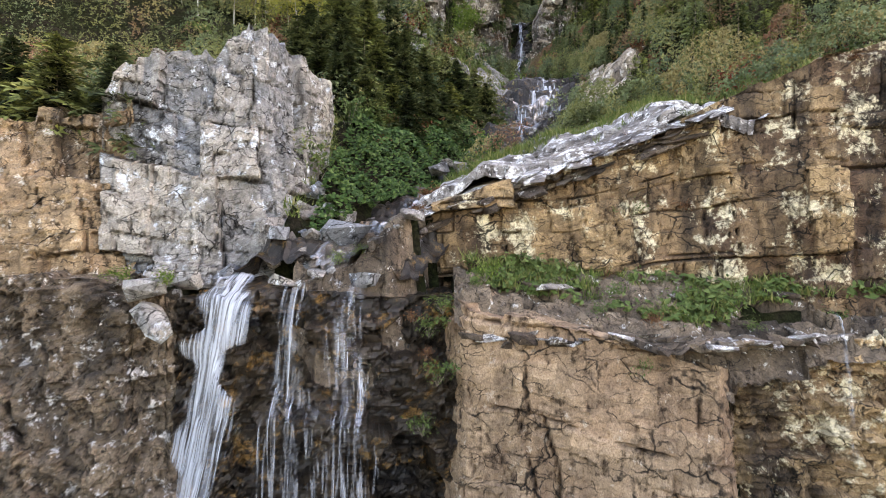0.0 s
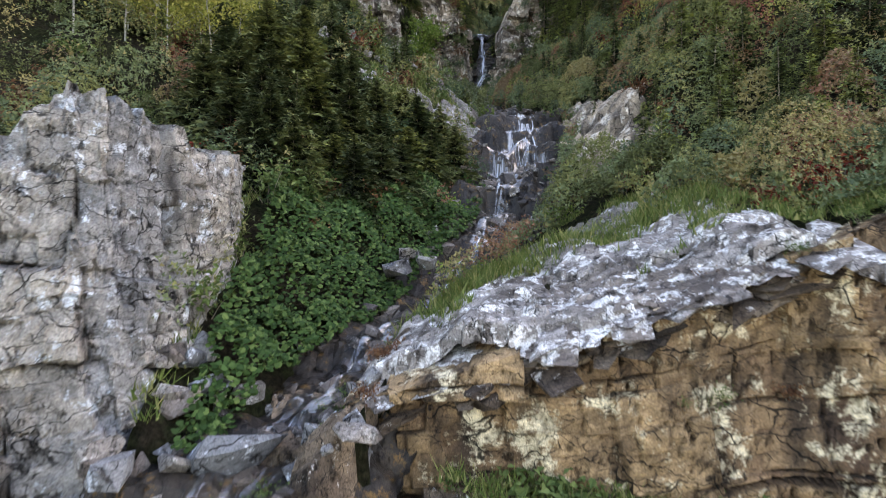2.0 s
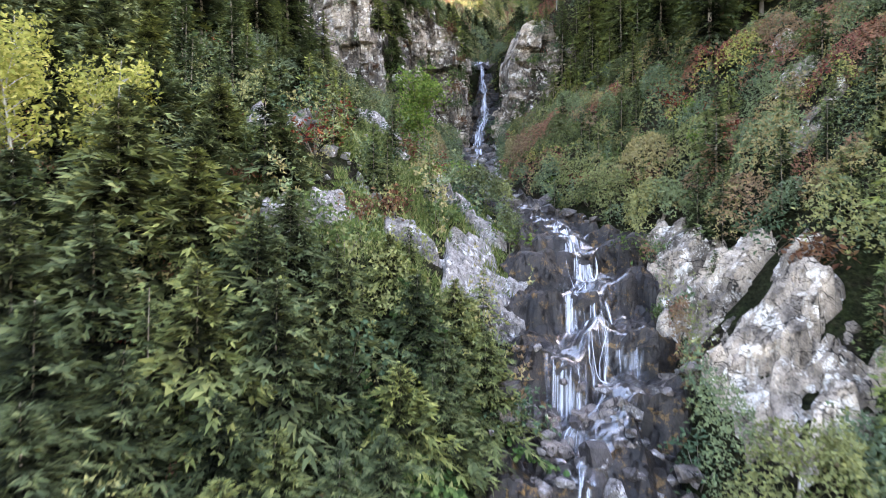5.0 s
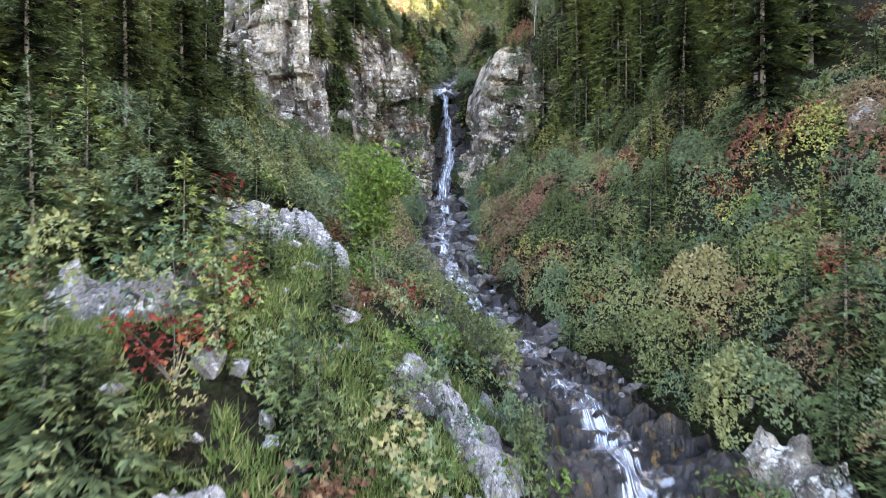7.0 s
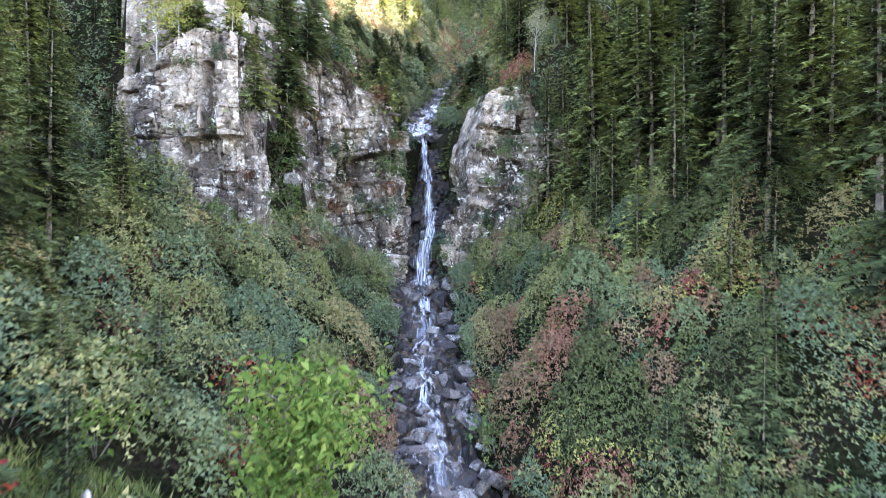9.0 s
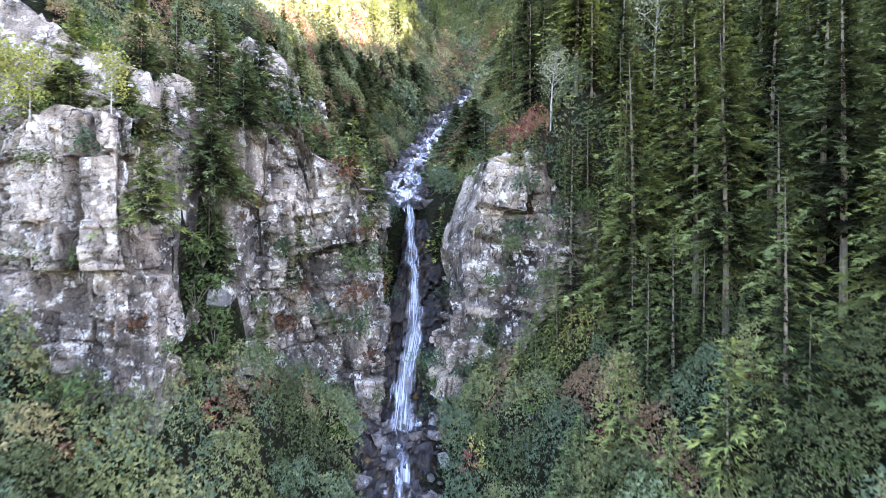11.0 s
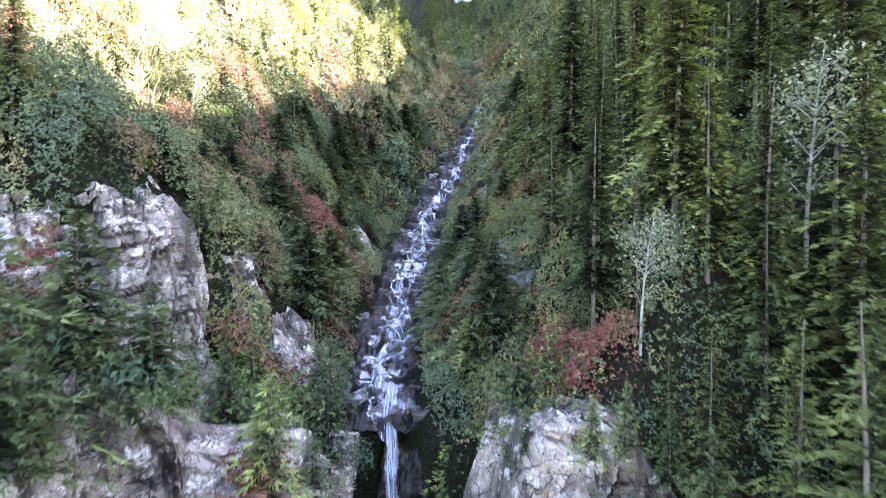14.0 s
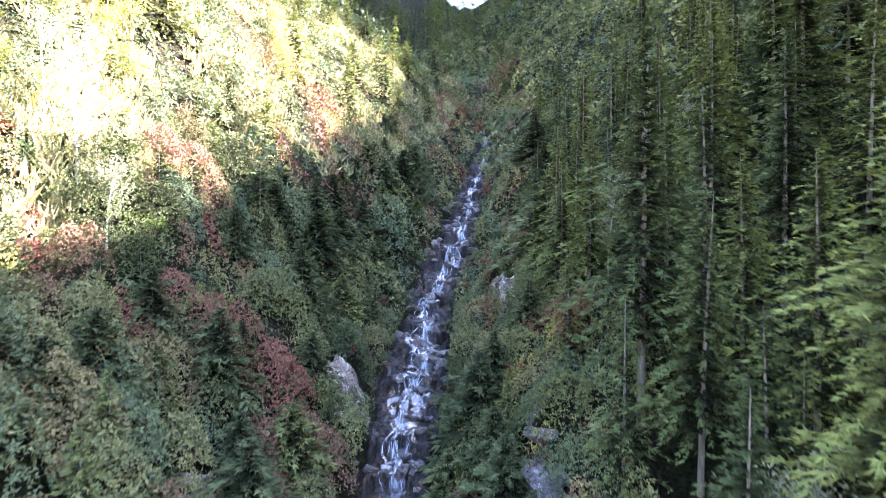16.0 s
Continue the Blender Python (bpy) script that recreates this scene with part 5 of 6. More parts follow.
settle(YOUNG, [(17.2, 82.4, 1.0), (18.4, 83.0, 0.9), (15.9, 83.0, 0.7), (23.2, 81.6, 1.0), (21.6, 63.8, 1.2), (-7.1, 50.6, 1.3), (0.2, 47, 0.9), (-4.6, 45.6, 1.1), (-0.3, 84.6, 0.9), (-2.6, 86, 1.1), (3.0, 88.6, 0.9), (18.6, 89, 0.8), (20.5, 90.5, 0.9), (13.0, 43.5, 0.5), (19.3, 70, 1.2), (21.5, 69, 1.3), (16.8, 70.5, 0.8), (14.3, 61, 0.7), (10.9, 56.8, 0.75), (12.6, 35.6, 0.75), (15.2, 33.2, 0.9), (17.5, 35.5, 0.85), (14.2, 37.5, 0.7), (19, 32, 0.8), (16.5, 41, 0.7), (20, 38.5, 0.9), (-2.2, 48.5, 0.8), (0.4, 51.5, 0.6), (-5.4, 53, 0.8), (-8.5, 49, 0.9), (-6.4, 47, 0.9)]
       + [(-6.5, 60.5, 1.2), (-8.6, 57.5, 1.3), (-9.8, 60.8, 1.2), (-7.4, 54.6, 1.0), (-10.6, 54, 1.3), (-3.6, 61.5, 0.9), (-9.4, 51, 1.2), (-12, 57, 1.4), (-1.4, 52.6, 0.7), (-3.6, 51.2, 0.8), (-6.2, 57.0, 0.8)] + scatter(36, 10, 30, 27, 54, 0.8, 0.7, 1.25, lambda x, y, lat: lat > 6) + scatter(12, 12, 26, 54, 76, 0.8, 0.7, 1.2, lambda x, y, lat: lat > 4) + scatter(170, -25, 34, 36, 125, 0.8, 0.3, 0.95, lambda x, y, lat: 3.5 < abs(lat) < 22), "young spruces in the undergrowth")
settle(BUSH["red_shrub"], [(-3.9, 57.5, 0.9), (-2.6, 49.5, 0.8), (12.6, 23.4, 0.9), (13.8, 24.4, 1.0), (11.8, 25, 0.8), (0.5, 66.6, 1.0), (0.2, 63, 0.9), (23, 60.7, 1.0), (19.5, 52, 0.8), (-10.5, 33.5, 0.7), (-9, 32.6, 0.9), (-8, 34, 0.8), (-7.4, 31.8, 0.7), (44.5, 178, 1.6), (42, 180, 1.6), (-3, 112, 1.0), (-6, 111, 1.1)] + scatter(26, -20, 40, 36, 125, 0.7, 0.5, 0.9, lambda x, y, lat: 4 < abs(lat) < 22), "red autumn shrubs")
settle(BUSH["russet_shrub"], scatter(30, 10, 30, 26, 52, 0.7, 0.6, 1.1, lambda x, y, lat: lat > 6) + scatter(90, -20, 40, 24, 130, 0.7, 0.5, 1.0, lambda x, y, lat: 3.5 < abs(lat) < 24), "russet shrubs")
settle(BUSH["blue_green_shrub"], scatter(100, -20, 40, 36, 130, 0.7, 0.5, 1.0, lambda x, y, lat: 2.5 < abs(lat) < 20), "blue-green shrubs")
settle(BUSH["green_shrub"], scatter(130, -24, 40, 24, 135, 0.7, 0.5, 1.1, lambda x, y, lat: 2.5 < abs(lat) < 24), "green shrubs")
settle(BUSH["lime_shrub"], scatter(60, -20, 36, 24, 125, 0.7, 0.45, 0.9, lambda x, y, lat: 2.5 < abs(lat) < 18), "lime shrubs")


def far_forest(n):
    g = np.random.default_rng(9)
    vs, kept = [], 0
    protos = [conifer_crown(10.0, 2.2, np.random.default_rng(900 + i), 1.05, 0.04, 3, 0.7, 0.42, 1)[0].reshape(-1, 3, 3) for i in range(5)]
    spots = []
    # last zone: unseen trees on the right crest, added to roughen the shadow edge
    for share, l0, l1, y0, y1 in ((0.27, -60, 75, 165, 250), (0.5, -75, 70, 232, 315), (0.15, 42, 95, 100, 175), (0.08, 98, 145, 90, 240)):
        m = int(n * share)
        y = g.uniform(y0, y1, m)
        spots.append(np.stack([stream_x(y) + g.uniform(l0, l1, m), y], 1))
    near_y = g.uniform(75, 140, 130)
    spots.append(np.stack([stream_x(near_y) + 27 + 40 * g.random(130) ** 1.3, near_y], 1))
    side_y = g.uniform(24, 165, 420)
    spots.append(np.stack([np.where(g.random(420) < 0.5, g.uniform(-85, -34, 420), g.uniform(42, 95, 420)), side_y], 1))
    x, y = np.concatenate(spots).T
    full = [conifer_crown(10.0, 1.9, np.random.default_rng(970 + i), 0.66, 0.04, 8, 0.75, 0.13, 2, 0.75)[0].reshape(-1, 3, 3) for i in range(4)]
    cheap = [conifer_crown(10.0, 2.6, np.random.default_rng(950 + i), 1.7, 0.04, 3, 0.7, 0.6, 1)[0].reshape(-1, 3, 3) for i in range(5)]
    lat = x - stream_x(y)
    ok = (y > 190) | (lat > 8) | ((lat < -12) & (y > 168)) | ((x < -34) & (y < 166))
    x, y = x[ok], y[ok]
    z = land(x, y)
    for i in range(len(x)):
        s = g.uniform(0.55, 1.25)
        a = g.random() * 6.28
        p = (cheap[i % 5] if y[i] > 318 else full[i % 4] if y[i] < 135 and 27 < x[i] - stream_x(y[i]) < 67 else protos[i % 5]) * s * np.array([1.0, 1.0, g.uniform(0.85, 1.2)])
        vs.append(np.stack([p[..., 0] * math.cos(a) - p[..., 1] * math.sin(a) + x[i], p[..., 0] * math.sin(a) + p[..., 1] * math.cos(a) + y[i], p[..., 2] + z[i] - 0.3], -1))
    v = np.concatenate(vs).reshape(-1, 3)
    ob = new("far_forest", quads_mesh("far_forest", v, np.arange(len(v)).reshape(-1, 3)))
    # painted crown shade again: light blade ends over darker roots
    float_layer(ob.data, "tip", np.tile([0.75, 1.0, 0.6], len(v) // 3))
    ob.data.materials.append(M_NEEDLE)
    return tagged(ob, "dense spruce forest on the high mountain slopes", "forest", kind="stuff")


far_forest(2000)

# ---- undergrowth ----
def undergrowth(name, label, n, xlo, xhi, ylo, yhi, keep, mat, size, per=9, dome=0.45, seed=0, category="undergrowth", longer=1.5, lift=0.0):
    g = np.random.default_rng(seed)
    x, y = g.uniform(xlo, xhi, n), g.uniform(ylo, yhi, n)
    ok = keep(x, y, x - stream_x(y))
    x, y = x[ok], y[ok]
    z = land(x, y) + lift
    k = per
    tall = dome * (0.45 + g.random(len(x)) ** 2 * 1.2) * (0.7 + 0.6 * smooth(-0.6, 0.8, fbm(x / 2.4, y / 2.4, seed=77, octaves=2)))
    c = np.repeat(np.stack([x, y, z], 1), k, 0)
    d = g.normal(size=(len(c), 3))
    d /= np.linalg.norm(d, axis=1, keepdims=True)
    d[:, 2] = np.abs(d[:, 2])
    c = c + d * np.repeat(tall, k)[:, None] * np.array([1.1, 1.1, 1.0])
    nrm = d + np.array([0, -0.25, 0.7]) + 0.4 * g.normal(size=d.shape)
    sz = size * (0.55 + 0.9 * g.random(len(c))) * np.repeat(0.7 + 0.6 * g.random(len(x)), k)
    ob = new(name, quads_mesh(name, *leaves(c, nrm, sz, g, longer)))
    ob.data.materials.append(mat)
    return tagged(ob, label, category, kind="stuff")


def mound(x, y):
    """Bushes side by side: the height of their tops, and a number for each bush."""
    top, hue = np.zeros(x.shape), np.zeros(x.shape)
    for size, high, seed in ((2.2, 2.3, 31), (1.0, 1.15, 32)):
        u, v = x / size + 0.25 * vnoise(x / 1.1, y / 1.1, seed=seed), y / size + 0.25 * vnoise(x / 1.1 + 9, y / 1.1, seed=seed)
        ui, vi = np.floor(u), np.floor(v)
        for a in (-1, 0, 1):
            for b in (-1, 0, 1):
                cu, cv = ui + a, vi + b
                d = np.hypot(u - cu - hashed(cu, cv, seed=seed), v - cv - hashed(cu, cv, seed=seed + 5))
                h = high * (0.35 + hashed(cu, cv, seed=seed + 7)) * np.sqrt(np.clip(1 - (d / (0.55 + 0.35 * hashed(cu, cv, seed=seed + 6))) ** 2, 0, 1))
                hue = np.where(h > top, hashed(cu, cv, seed=seed + 8), hue)
                top = np.maximum(top, h)
    return top, hue


def bush_cover(name, label, n, xlo, xhi, ylo, yhi, keep, size, seed, scale=1.0, category="undergrowth"):
    """A canopy of small leaves over the tops and sides of low bushes."""
    g = np.random.default_rng(seed)
    x, y = g.uniform(xlo, xhi, n), g.uniform(ylo, yhi, n)
    ok = keep(x, y, x - stream_x(y))
    x, y = x[ok], y[ok]
    h, hue = mound(x / scale, y / scale)
    ok = g.random(len(x)) < 0.04 + smooth(0.3, 0.9, h)
    x, y, h, hue = x[ok], y[ok], h[ok], hue[ok]
    fine = 0.6 + 0.5 * np.modf(hue * 17.3)[0]
    hx, hy = mound((x + 0.08) / scale, y / scale)[0], mound(x / scale, (y + 0.08) / scale)[0]
    wide = smooth(-0.5, 0.9, fbm(x / 11, y / 11, seed=88, octaves=2))
    hue = np.clip(hue * (0.66 + 0.42 * wide + 0.2 * smooth(2, 6, x - stream_x(y)) * smooth(40, 60, y)) + 0.02 * g.normal(size=len(x)), 0, 0.999)
    hue = np.where((x - stream_x(y) > 10.5) & (y > 66), hue * 0.45, hue)
    z0, zx, zy = land(x, y), land(x + 0.08, y), land(x, y + 0.08)
    lift = h * scale * (1 - 0.5 * g.random(len(x)) ** 2) + 0.03 + 0.06 * scale * g.exponential(size=len(x))
    nrm = np.stack([-(zx + hx * scale - z0 - h * scale) / 0.08, -(zy + hy * scale - z0 - h * scale) / 0.08, np.ones(len(x))], 1)
    nrm = nrm / np.linalg.norm(nrm, axis=1, keepdims=True) + 0.36 * g.normal(size=(len(x), 3)) + np.array([0, 0, 0.1])
    nrm /= np.linalg.norm(nrm, axis=1, keepdims=True)
    c = np.stack([x, y, z0 + lift], 1) + 0.06 * g.normal(size=(len(x), 3))
    t_ = np.cross(nrm, g.normal(size=(len(x), 3)))
    t_ /= np.linalg.norm(t_, axis=1, keepdims=True) + 1e-9
    b_ = np.cross(nrm, t_)
    s_ = (size * fine * g.uniform(0.6, 1.35, len(x)))[:, None]
    blades = []
    for k in range(3):
        a = 2.094 * k + g.normal(size=len(x)) * 0.4
        way = t_ * np.cos(a)[:, None] + b_ * np.sin(a)[:, None] + nrm * g.uniform(0.1, 1.1, len(x))[:, None]
        way /= np.linalg.norm(way, axis=1, keepdims=True)
        flat = np.cross(way, nrm + 0.5 * g.normal(size=(len(x), 3)))
        flat /= np.linalg.norm(flat, axis=1, keepdims=True) + 1e-9
        blades.append(np.stack([c + way * s_ * 1.25, c + way * s_ * 0.3 + flat * s_ * 0.36, c + way * s_ * 0.3 - flat * s_ * 0.36], 1))
    v = np.stack(blades, 1).reshape(-1, 3)
    me = quads_mesh(name, v, np.arange(len(v)).reshape(-1, 3))
    float_layer(me, "hue", np.repeat(hue, 9))
    me.materials.append(M_UNDER)
    return tagged(new(name, me), label, category, kind="stuff")


bush_cover("undergrowth", "dense green, brown and red bushes covering the slopes", 930000, -34, 40, 21, 125, lambda x, y, lat: slope_keep(x, y, lat) & ((lat < 9.5 + 6 * smooth(80, 66, y)) | (y < 60) | (fbm(x / 2.2, y / 2.2, seed=64, octaves=2) > np.where(y > 84, -0.2, 0.2))) & ((np.abs(lat) < 18) | (np.mod(x * 37.7 + y * 91.3, 1) < 0.45)) & ~((lat < 0) & (lat > -6.5) & (y > 23) & (y < 35) & (x > -5)) & ((lat > -1) | (lat < -14) | (y < 42) | (y > 59) | (fbm(x / 2.5, y / 2.5, seed=68) < -0.15)) & ((lat > -1.5) | (x < -11) | (y < 31) | (y > 45) | (np.mod(x * 51.7 + y * 33.1, 1) < 0.25)) & ((lat > -4) | (y < 44) | (y > 66) | (np.mod(x * 51.7 + y * 33.1, 1) < 0.45)) & ((x < -14) | (x > -5) | (y > 31) | (np.mod(x * 17.3 + y * 61.1, 1) < 0.15)) & ((x < -4.5) | (x > 2) | (y < 52) | (y > 59) | (np.mod(x * 17.3 + y * 61.1, 1) < 0.25)), 0.148, 1)
bush_cover("high_undergrowth", "thick bushes on the sunny upper slope", 85000, -32, 56, 124, 190, lambda x, y, lat: slope_keep(x, y, lat) & ((lat < 9) | (fbm(x / 2.2, y / 2.2, seed=64, octaves=2) > 0.4)), 0.3, 4, 1.3)
bush_cover("far_undergrowth", "thick bushes on the high slopes", 24000, -40, 100, 180, 260, lambda x, y, lat: np.abs(lat) > -1, 0.7, 2, 2.2)
bush_cover("outer_undergrowth", "thick bushes on the outer slopes", 24000, -75, 95, 16, 182, lambda x, y, lat: ((x < -32) | (x > 39)) & (y > front_upper(x) + 1), 0.8, 6, 2.2)


def round_leaves(name, label, n, xlo, xhi, ylo, yhi, keep, size, seed):
    """Broad round leaves on stalks, in overlapping tiers."""
    g = np.random.default_rng(seed)
    x, y = g.uniform(xlo, xhi, n), g.uniform(ylo, yhi, n)
    ok = keep(x, y, x - stream_x(y))
    x, y = x[ok], y[ok]
    h, hue = mound(x / 0.8, y / 0.8)
    c = np.stack([x, y, land(x, y) + 0.1 + 0.45 * h + 0.25 * g.random(len(x))], 1)
    nrm = np.array([0.15, -0.5, 0.85]) + 0.4 * g.normal(size=(len(x), 3))
    nrm /= np.linalg.norm(nrm, axis=1, keepdims=True)
    t_ = np.cross(nrm, g.normal(size=(len(x), 3)))
    t_ /= np.linalg.norm(t_, axis=1, keepdims=True)
    b_ = np.cross(nrm, t_)
    s_ = (size * g.uniform(0.45, 1.15, len(x)))[:, None]
    ring = []
    for k in range(7):
        a = 6.283 * (k + 0.5) / 7
        r = 0.55 if k != 6 else 0.5
        ring.append(c + (t_ * math.cos(a) + b_ * math.sin(a)) * s_ * r - nrm * s_ * 0.1 * (1 + math.cos(2 * a)))
    v = np.stack(ring, 1).reshape(-1, 3)
    me = quads_mesh(name, v, np.arange(len(v)).reshape(-1, 7))
    me.materials.append(M_BROAD)
    return tagged(new(name, me), label, "undergrowth", kind="stuff")


round_leaves("butterbur_bank", "large round butterbur leaves on the stream bank", 66000, -8, 8, 20.3, 44, lambda x, y, lat: (lat < -0.9) & (lat > -7) & ((x > -5) | (y > 31.5)) & (y < 38 - lat * 0.6) & ((y < 36) | (fbm(x / 2, y / 2, seed=95) > 0)), 0.175, 3)
undergrowth("ledge_plants", "leafy plants and weeds along the rock ledge", 1500, 1, 16, 16.5, 22.5, lambda x, y, lat: (y > front_lower(x) - 0.1) & (y < front_upper(x) - 0.9) & (fbm(x / 1.5, y / 1.5, seed=66) > -0.2), M_GREEN, 0.17, per=9, dome=0.42, seed=5, lift=0.55)


def tufts(name, label, n, xlo, xhi, ylo, yhi, keep, seed, high=0.4, lift=0.0, wide=0.018, mat=M_GRASS):
    """Grass: tufts of thin curved blades."""
    g = np.random.default_rng(seed)
    x, y = g.uniform(xlo, xhi, n), g.uniform(ylo, yhi, n)
    ok = keep(x, y, x - stream_x(y))
    x, y = x[ok], y[ok]
    k = 9
    base = np.repeat(np.stack([x, y, land(x, y) + lift], 1), k, 0) + g.normal(size=(len(x) * k, 3)) * np.array([0.1, 0.1, 0.02])
    lean = g.normal(size=(len(base), 3)) * np.array([0.45, 0.45, 0.1])
    h = high * g.uniform(0.5, 1.2, len(base))[:, None]
    tip = base + (np.array([0, 0, 1.0]) + lean) * h
    side = np.stack([g.normal(size=len(base)), g.normal(size=len(base)), np.zeros(len(base))], 1) * wide
    v = np.stack([base - side, base + side, tip], 1).reshape(-1, 3)
    ob = new(name, quads_mesh(name, v, np.arange(len(v)).reshape(-1, 3)))
    ob.data.materials.append(mat)
    return tagged(ob, label, "grass", kind="stuff")


tufts("terrace_grass", "pale green grass on the rocky terrace", 16000, -9, 8, 42, 60, lambda x, y, lat: (lat < -2.0) & (fbm(x / 2.5, y / 2.5, seed=68) > -0.3), 6, 0.3)
# lower edge follows the sun's shadow line, so pale grass fills the lit part
tufts("straw_grass", "tall straw grass, tinted pale to brighten the sunny slope", 34000, -30, 44, 104, 190, lambda x, y, lat: (lat < -np.interp(y, [104, 116, 132, 155, 180], [19, 16, 12, 9, 6])) & slope_keep(x, y, lat) & (fbm(x / 4, y / 4, seed=73) > -0.25), 16, 1.0, 0.3, 0.09, M_SUN_TINT_STRAW)
tufts("slab_grass", "grass tufts in the joints of the pale slab", 6000, -3, 15, 20.5, 36, lambda x, y, lat: (lat > 1.2) & (y > front_upper(x) + 0.1) & (fbm(x / 1.3, y / 1.3, seed=69) > 0.1), 7, 0.32, 0.2)
tufts("slab_edge_grass", "long grass in the strip behind the pale slab", 2600, 1, 13, 24.0, 29.0, lambda x, y, lat: (lat > 1.5) & (y > 24.6 + 0.14 * x - 0.6) & (y < 26.6 + 0.14 * x), 17, 0.45, 0.05)
tufts("ledge_grass", "grass along the rock ledge", 1800, 0.8, 16, 16.6, 22.4, lambda x, y, lat: (y > front_lower(x) - 0.3) & (y < front_upper(x) - 0.8) & (fbm(x / 1.2, y / 1.2, seed=70) > -0.2), 8, 0.4, 0.6)
tufts("cliff_top_grass", "dry grass on top of the grey cliff", 1500, -16, -5.5, 20.5, 32, lambda x, y, lat: y > front_upper(x) + 0.3, 9, 0.4, 0.1)


# ---- loose rock ----
def rock_mesh(seed, flat=1.0, n=16):
    """An angular broken stone: the hull of a few points."""
    g = np.random.default_rng(seed)
    p = g.uniform(-1, 1, (n, 3)) * np.array([0.95, 0.72, 0.55 * flat])
    k = g.integers(3, size=n)
    p[np.arange(n), k] = np.sign(p[np.arange(n), k]) * np.array([0.95, 0.72, 0.55 * flat])[k] * g.uniform(0.85, 1.0, n)
    bm = bmesh.new()
    for q in p:
        bm.verts.new(q)
    res = bmesh.ops.convex_hull(bm, input=bm.verts)
    bmesh.ops.delete(bm, geom=[v for v in bm.verts if not v.link_faces], context="VERTS")
    me = bpy.data.meshes.new("stone")
    bm.to_mesh(me)
    bm.free()
    me.attributes.new("block", "FLOAT", "POINT").data.foreach_set("value", np.full(len(me.vertices), g.random(), np.float32))
    return me


def stone_set(mat, seed, flat=1.0, n=7):
    out = []
    for i in range(n):
        me = rock_mesh(seed + i, flat)
        me.materials.append(mat)
        out.append(me)
    return out


WET_STONES, PALE_STONES, SLABS, GREY_STONES = stone_set(M_STONE, 700), stone_set(M_SCREE, 720), stone_set(M_SLAB, 740, 0.3), stone_set(M_GREY, 760)
FLAT_BOULDERS = stone_set(M_GREY, 745, 0.5)
LEDGE_SLABS = stone_set(M_LEDGE, 780, 0.4)


def lay(name, meshes, x, y, z, size, parent=None, g=rng, tilt=0.35):
    ob = new(name, meshes[int(g.integers(len(meshes)))])
    ob.matrix_world = Matrix.LocRotScale((x, y, z), Euler((g.normal() * tilt, g.normal() * tilt, g.random() * 6.28)), (size * g.uniform(0.8, 1.25), size * g.uniform(0.8, 1.2), size * g.uniform(0.75, 1.15)))
    if parent:
        ob.parent = parent
    return ob


def bed_stones(parent_name, n, y0, y1, lo, hi, seed):
    g, home = np.random.default_rng(seed), bpy.data.objects[parent_name]
    for _ in range(n):
        y = g.uniform(y0, y1)
        h = float(bed_half(y))
        x = float(stream_x(y)) + g.uniform(-1.1, 1.1) * h
        s = lo + (hi - lo) * g.random() ** 2.5
        lay("stone", PALE_STONES if g.random() < 0.2 else WET_STONES, x, y, float(bed(x, y)) + 0.12 * s, s, home, g)


bed_stones("streambed_lower", 90, 20, 34, 0.15, 0.6, 1)
bed_stones("streambed_lower", 210, 33, 42, 0.14, 0.5, 2)
bed_stones("streambed_middle", 300, 53, 85.5, 0.16, 0.7, 3)
bed_stones("streambed_upper", 220, 96, 150, 0.2, 0.8, 4)

g, home = np.random.default_rng(79), bpy.data.objects["streambed_upper"]
for _ in range(26):
    x, y = g.uniform(11.6, 15.6), g.uniform(95.6, 99)
    lay("stone", WET_STONES, x, y, float(bed(x, y)), g.uniform(0.25, 0.6), home, g)
home = bpy.data.objects["lip_rocks"]
for _ in range(60):
    x, y = g.uniform(-6.4, -0.6), g.uniform(19.0, 23.5)
    lay("stone", GREY_STONES if g.random() < 0.4 else WET_STONES if g.random() < 0.5 else PALE_STONES, x, y, max(float(land(x, y, False)), 6.6) + 0.1, g.uniform(0.15, 0.55), home, g)
g, terrace_rock = np.random.default_rng(78), bpy.data.objects["outcrop_terrace"]
for _ in range(90):
    x, y = g.normal(-2.2, 2.4), g.uniform(44, 58.5)
    if x - float(stream_x(y)) < -4:
        lay("stone", PALE_STONES, x, y, ground_z(x, y) + 0.1, 0.12 + 0.5 * g.random() ** 3, terrace_rock, g)

g = np.random.default_rng(77)
for words, meshes, spots in (("large flat pale boulder lying across the stream lip", FLAT_BOULDERS, [(-4.0, 21.2, 8.1, 1.6)]),
                             ("grey lichen-covered boulder beside the lower fall", GREY_STONES, [(-9.6, 17.6, 6.6, 0.8), (-9.1, 17.4, 5.6, 0.9), (-9.9, 18.4, 7.0, 0.5), (-8.8, 18.6, 6.9, 0.55), (-7.9, 19.6, 7.2, 0.6), (-6.6, 20.3, 7.5, 0.5)]),
                             ("pale boulder wedged in the stream bed", GREY_STONES, [(-0.2, 29.2, 12.3, 0.55), (0.9, 29.8, 12.5, 0.5), (0.2, 31.0, 13.0, 0.6), (-2.2, 20.6, 7.9, 0.55), (-1.3, 21.2, 8.2, 0.5), (-4.9, 20.0, 7.4, 0.5), (-2.8, 19.2, 6.9, 0.5), (-5.6, 19.0, 6.9, 0.4)])):
    for x, y, z, size in spots:
        tagged(lay("boulder", meshes, x, y, z, size, None, g, 0.25), words, "boulder", group="boulders by the stream")

# thin plates that break off along the front of the pale slab, and the darker layers under them
plate_home, layer_home = bpy.data.objects["white_slab"], bpy.data.objects["cliff_right_upper"]
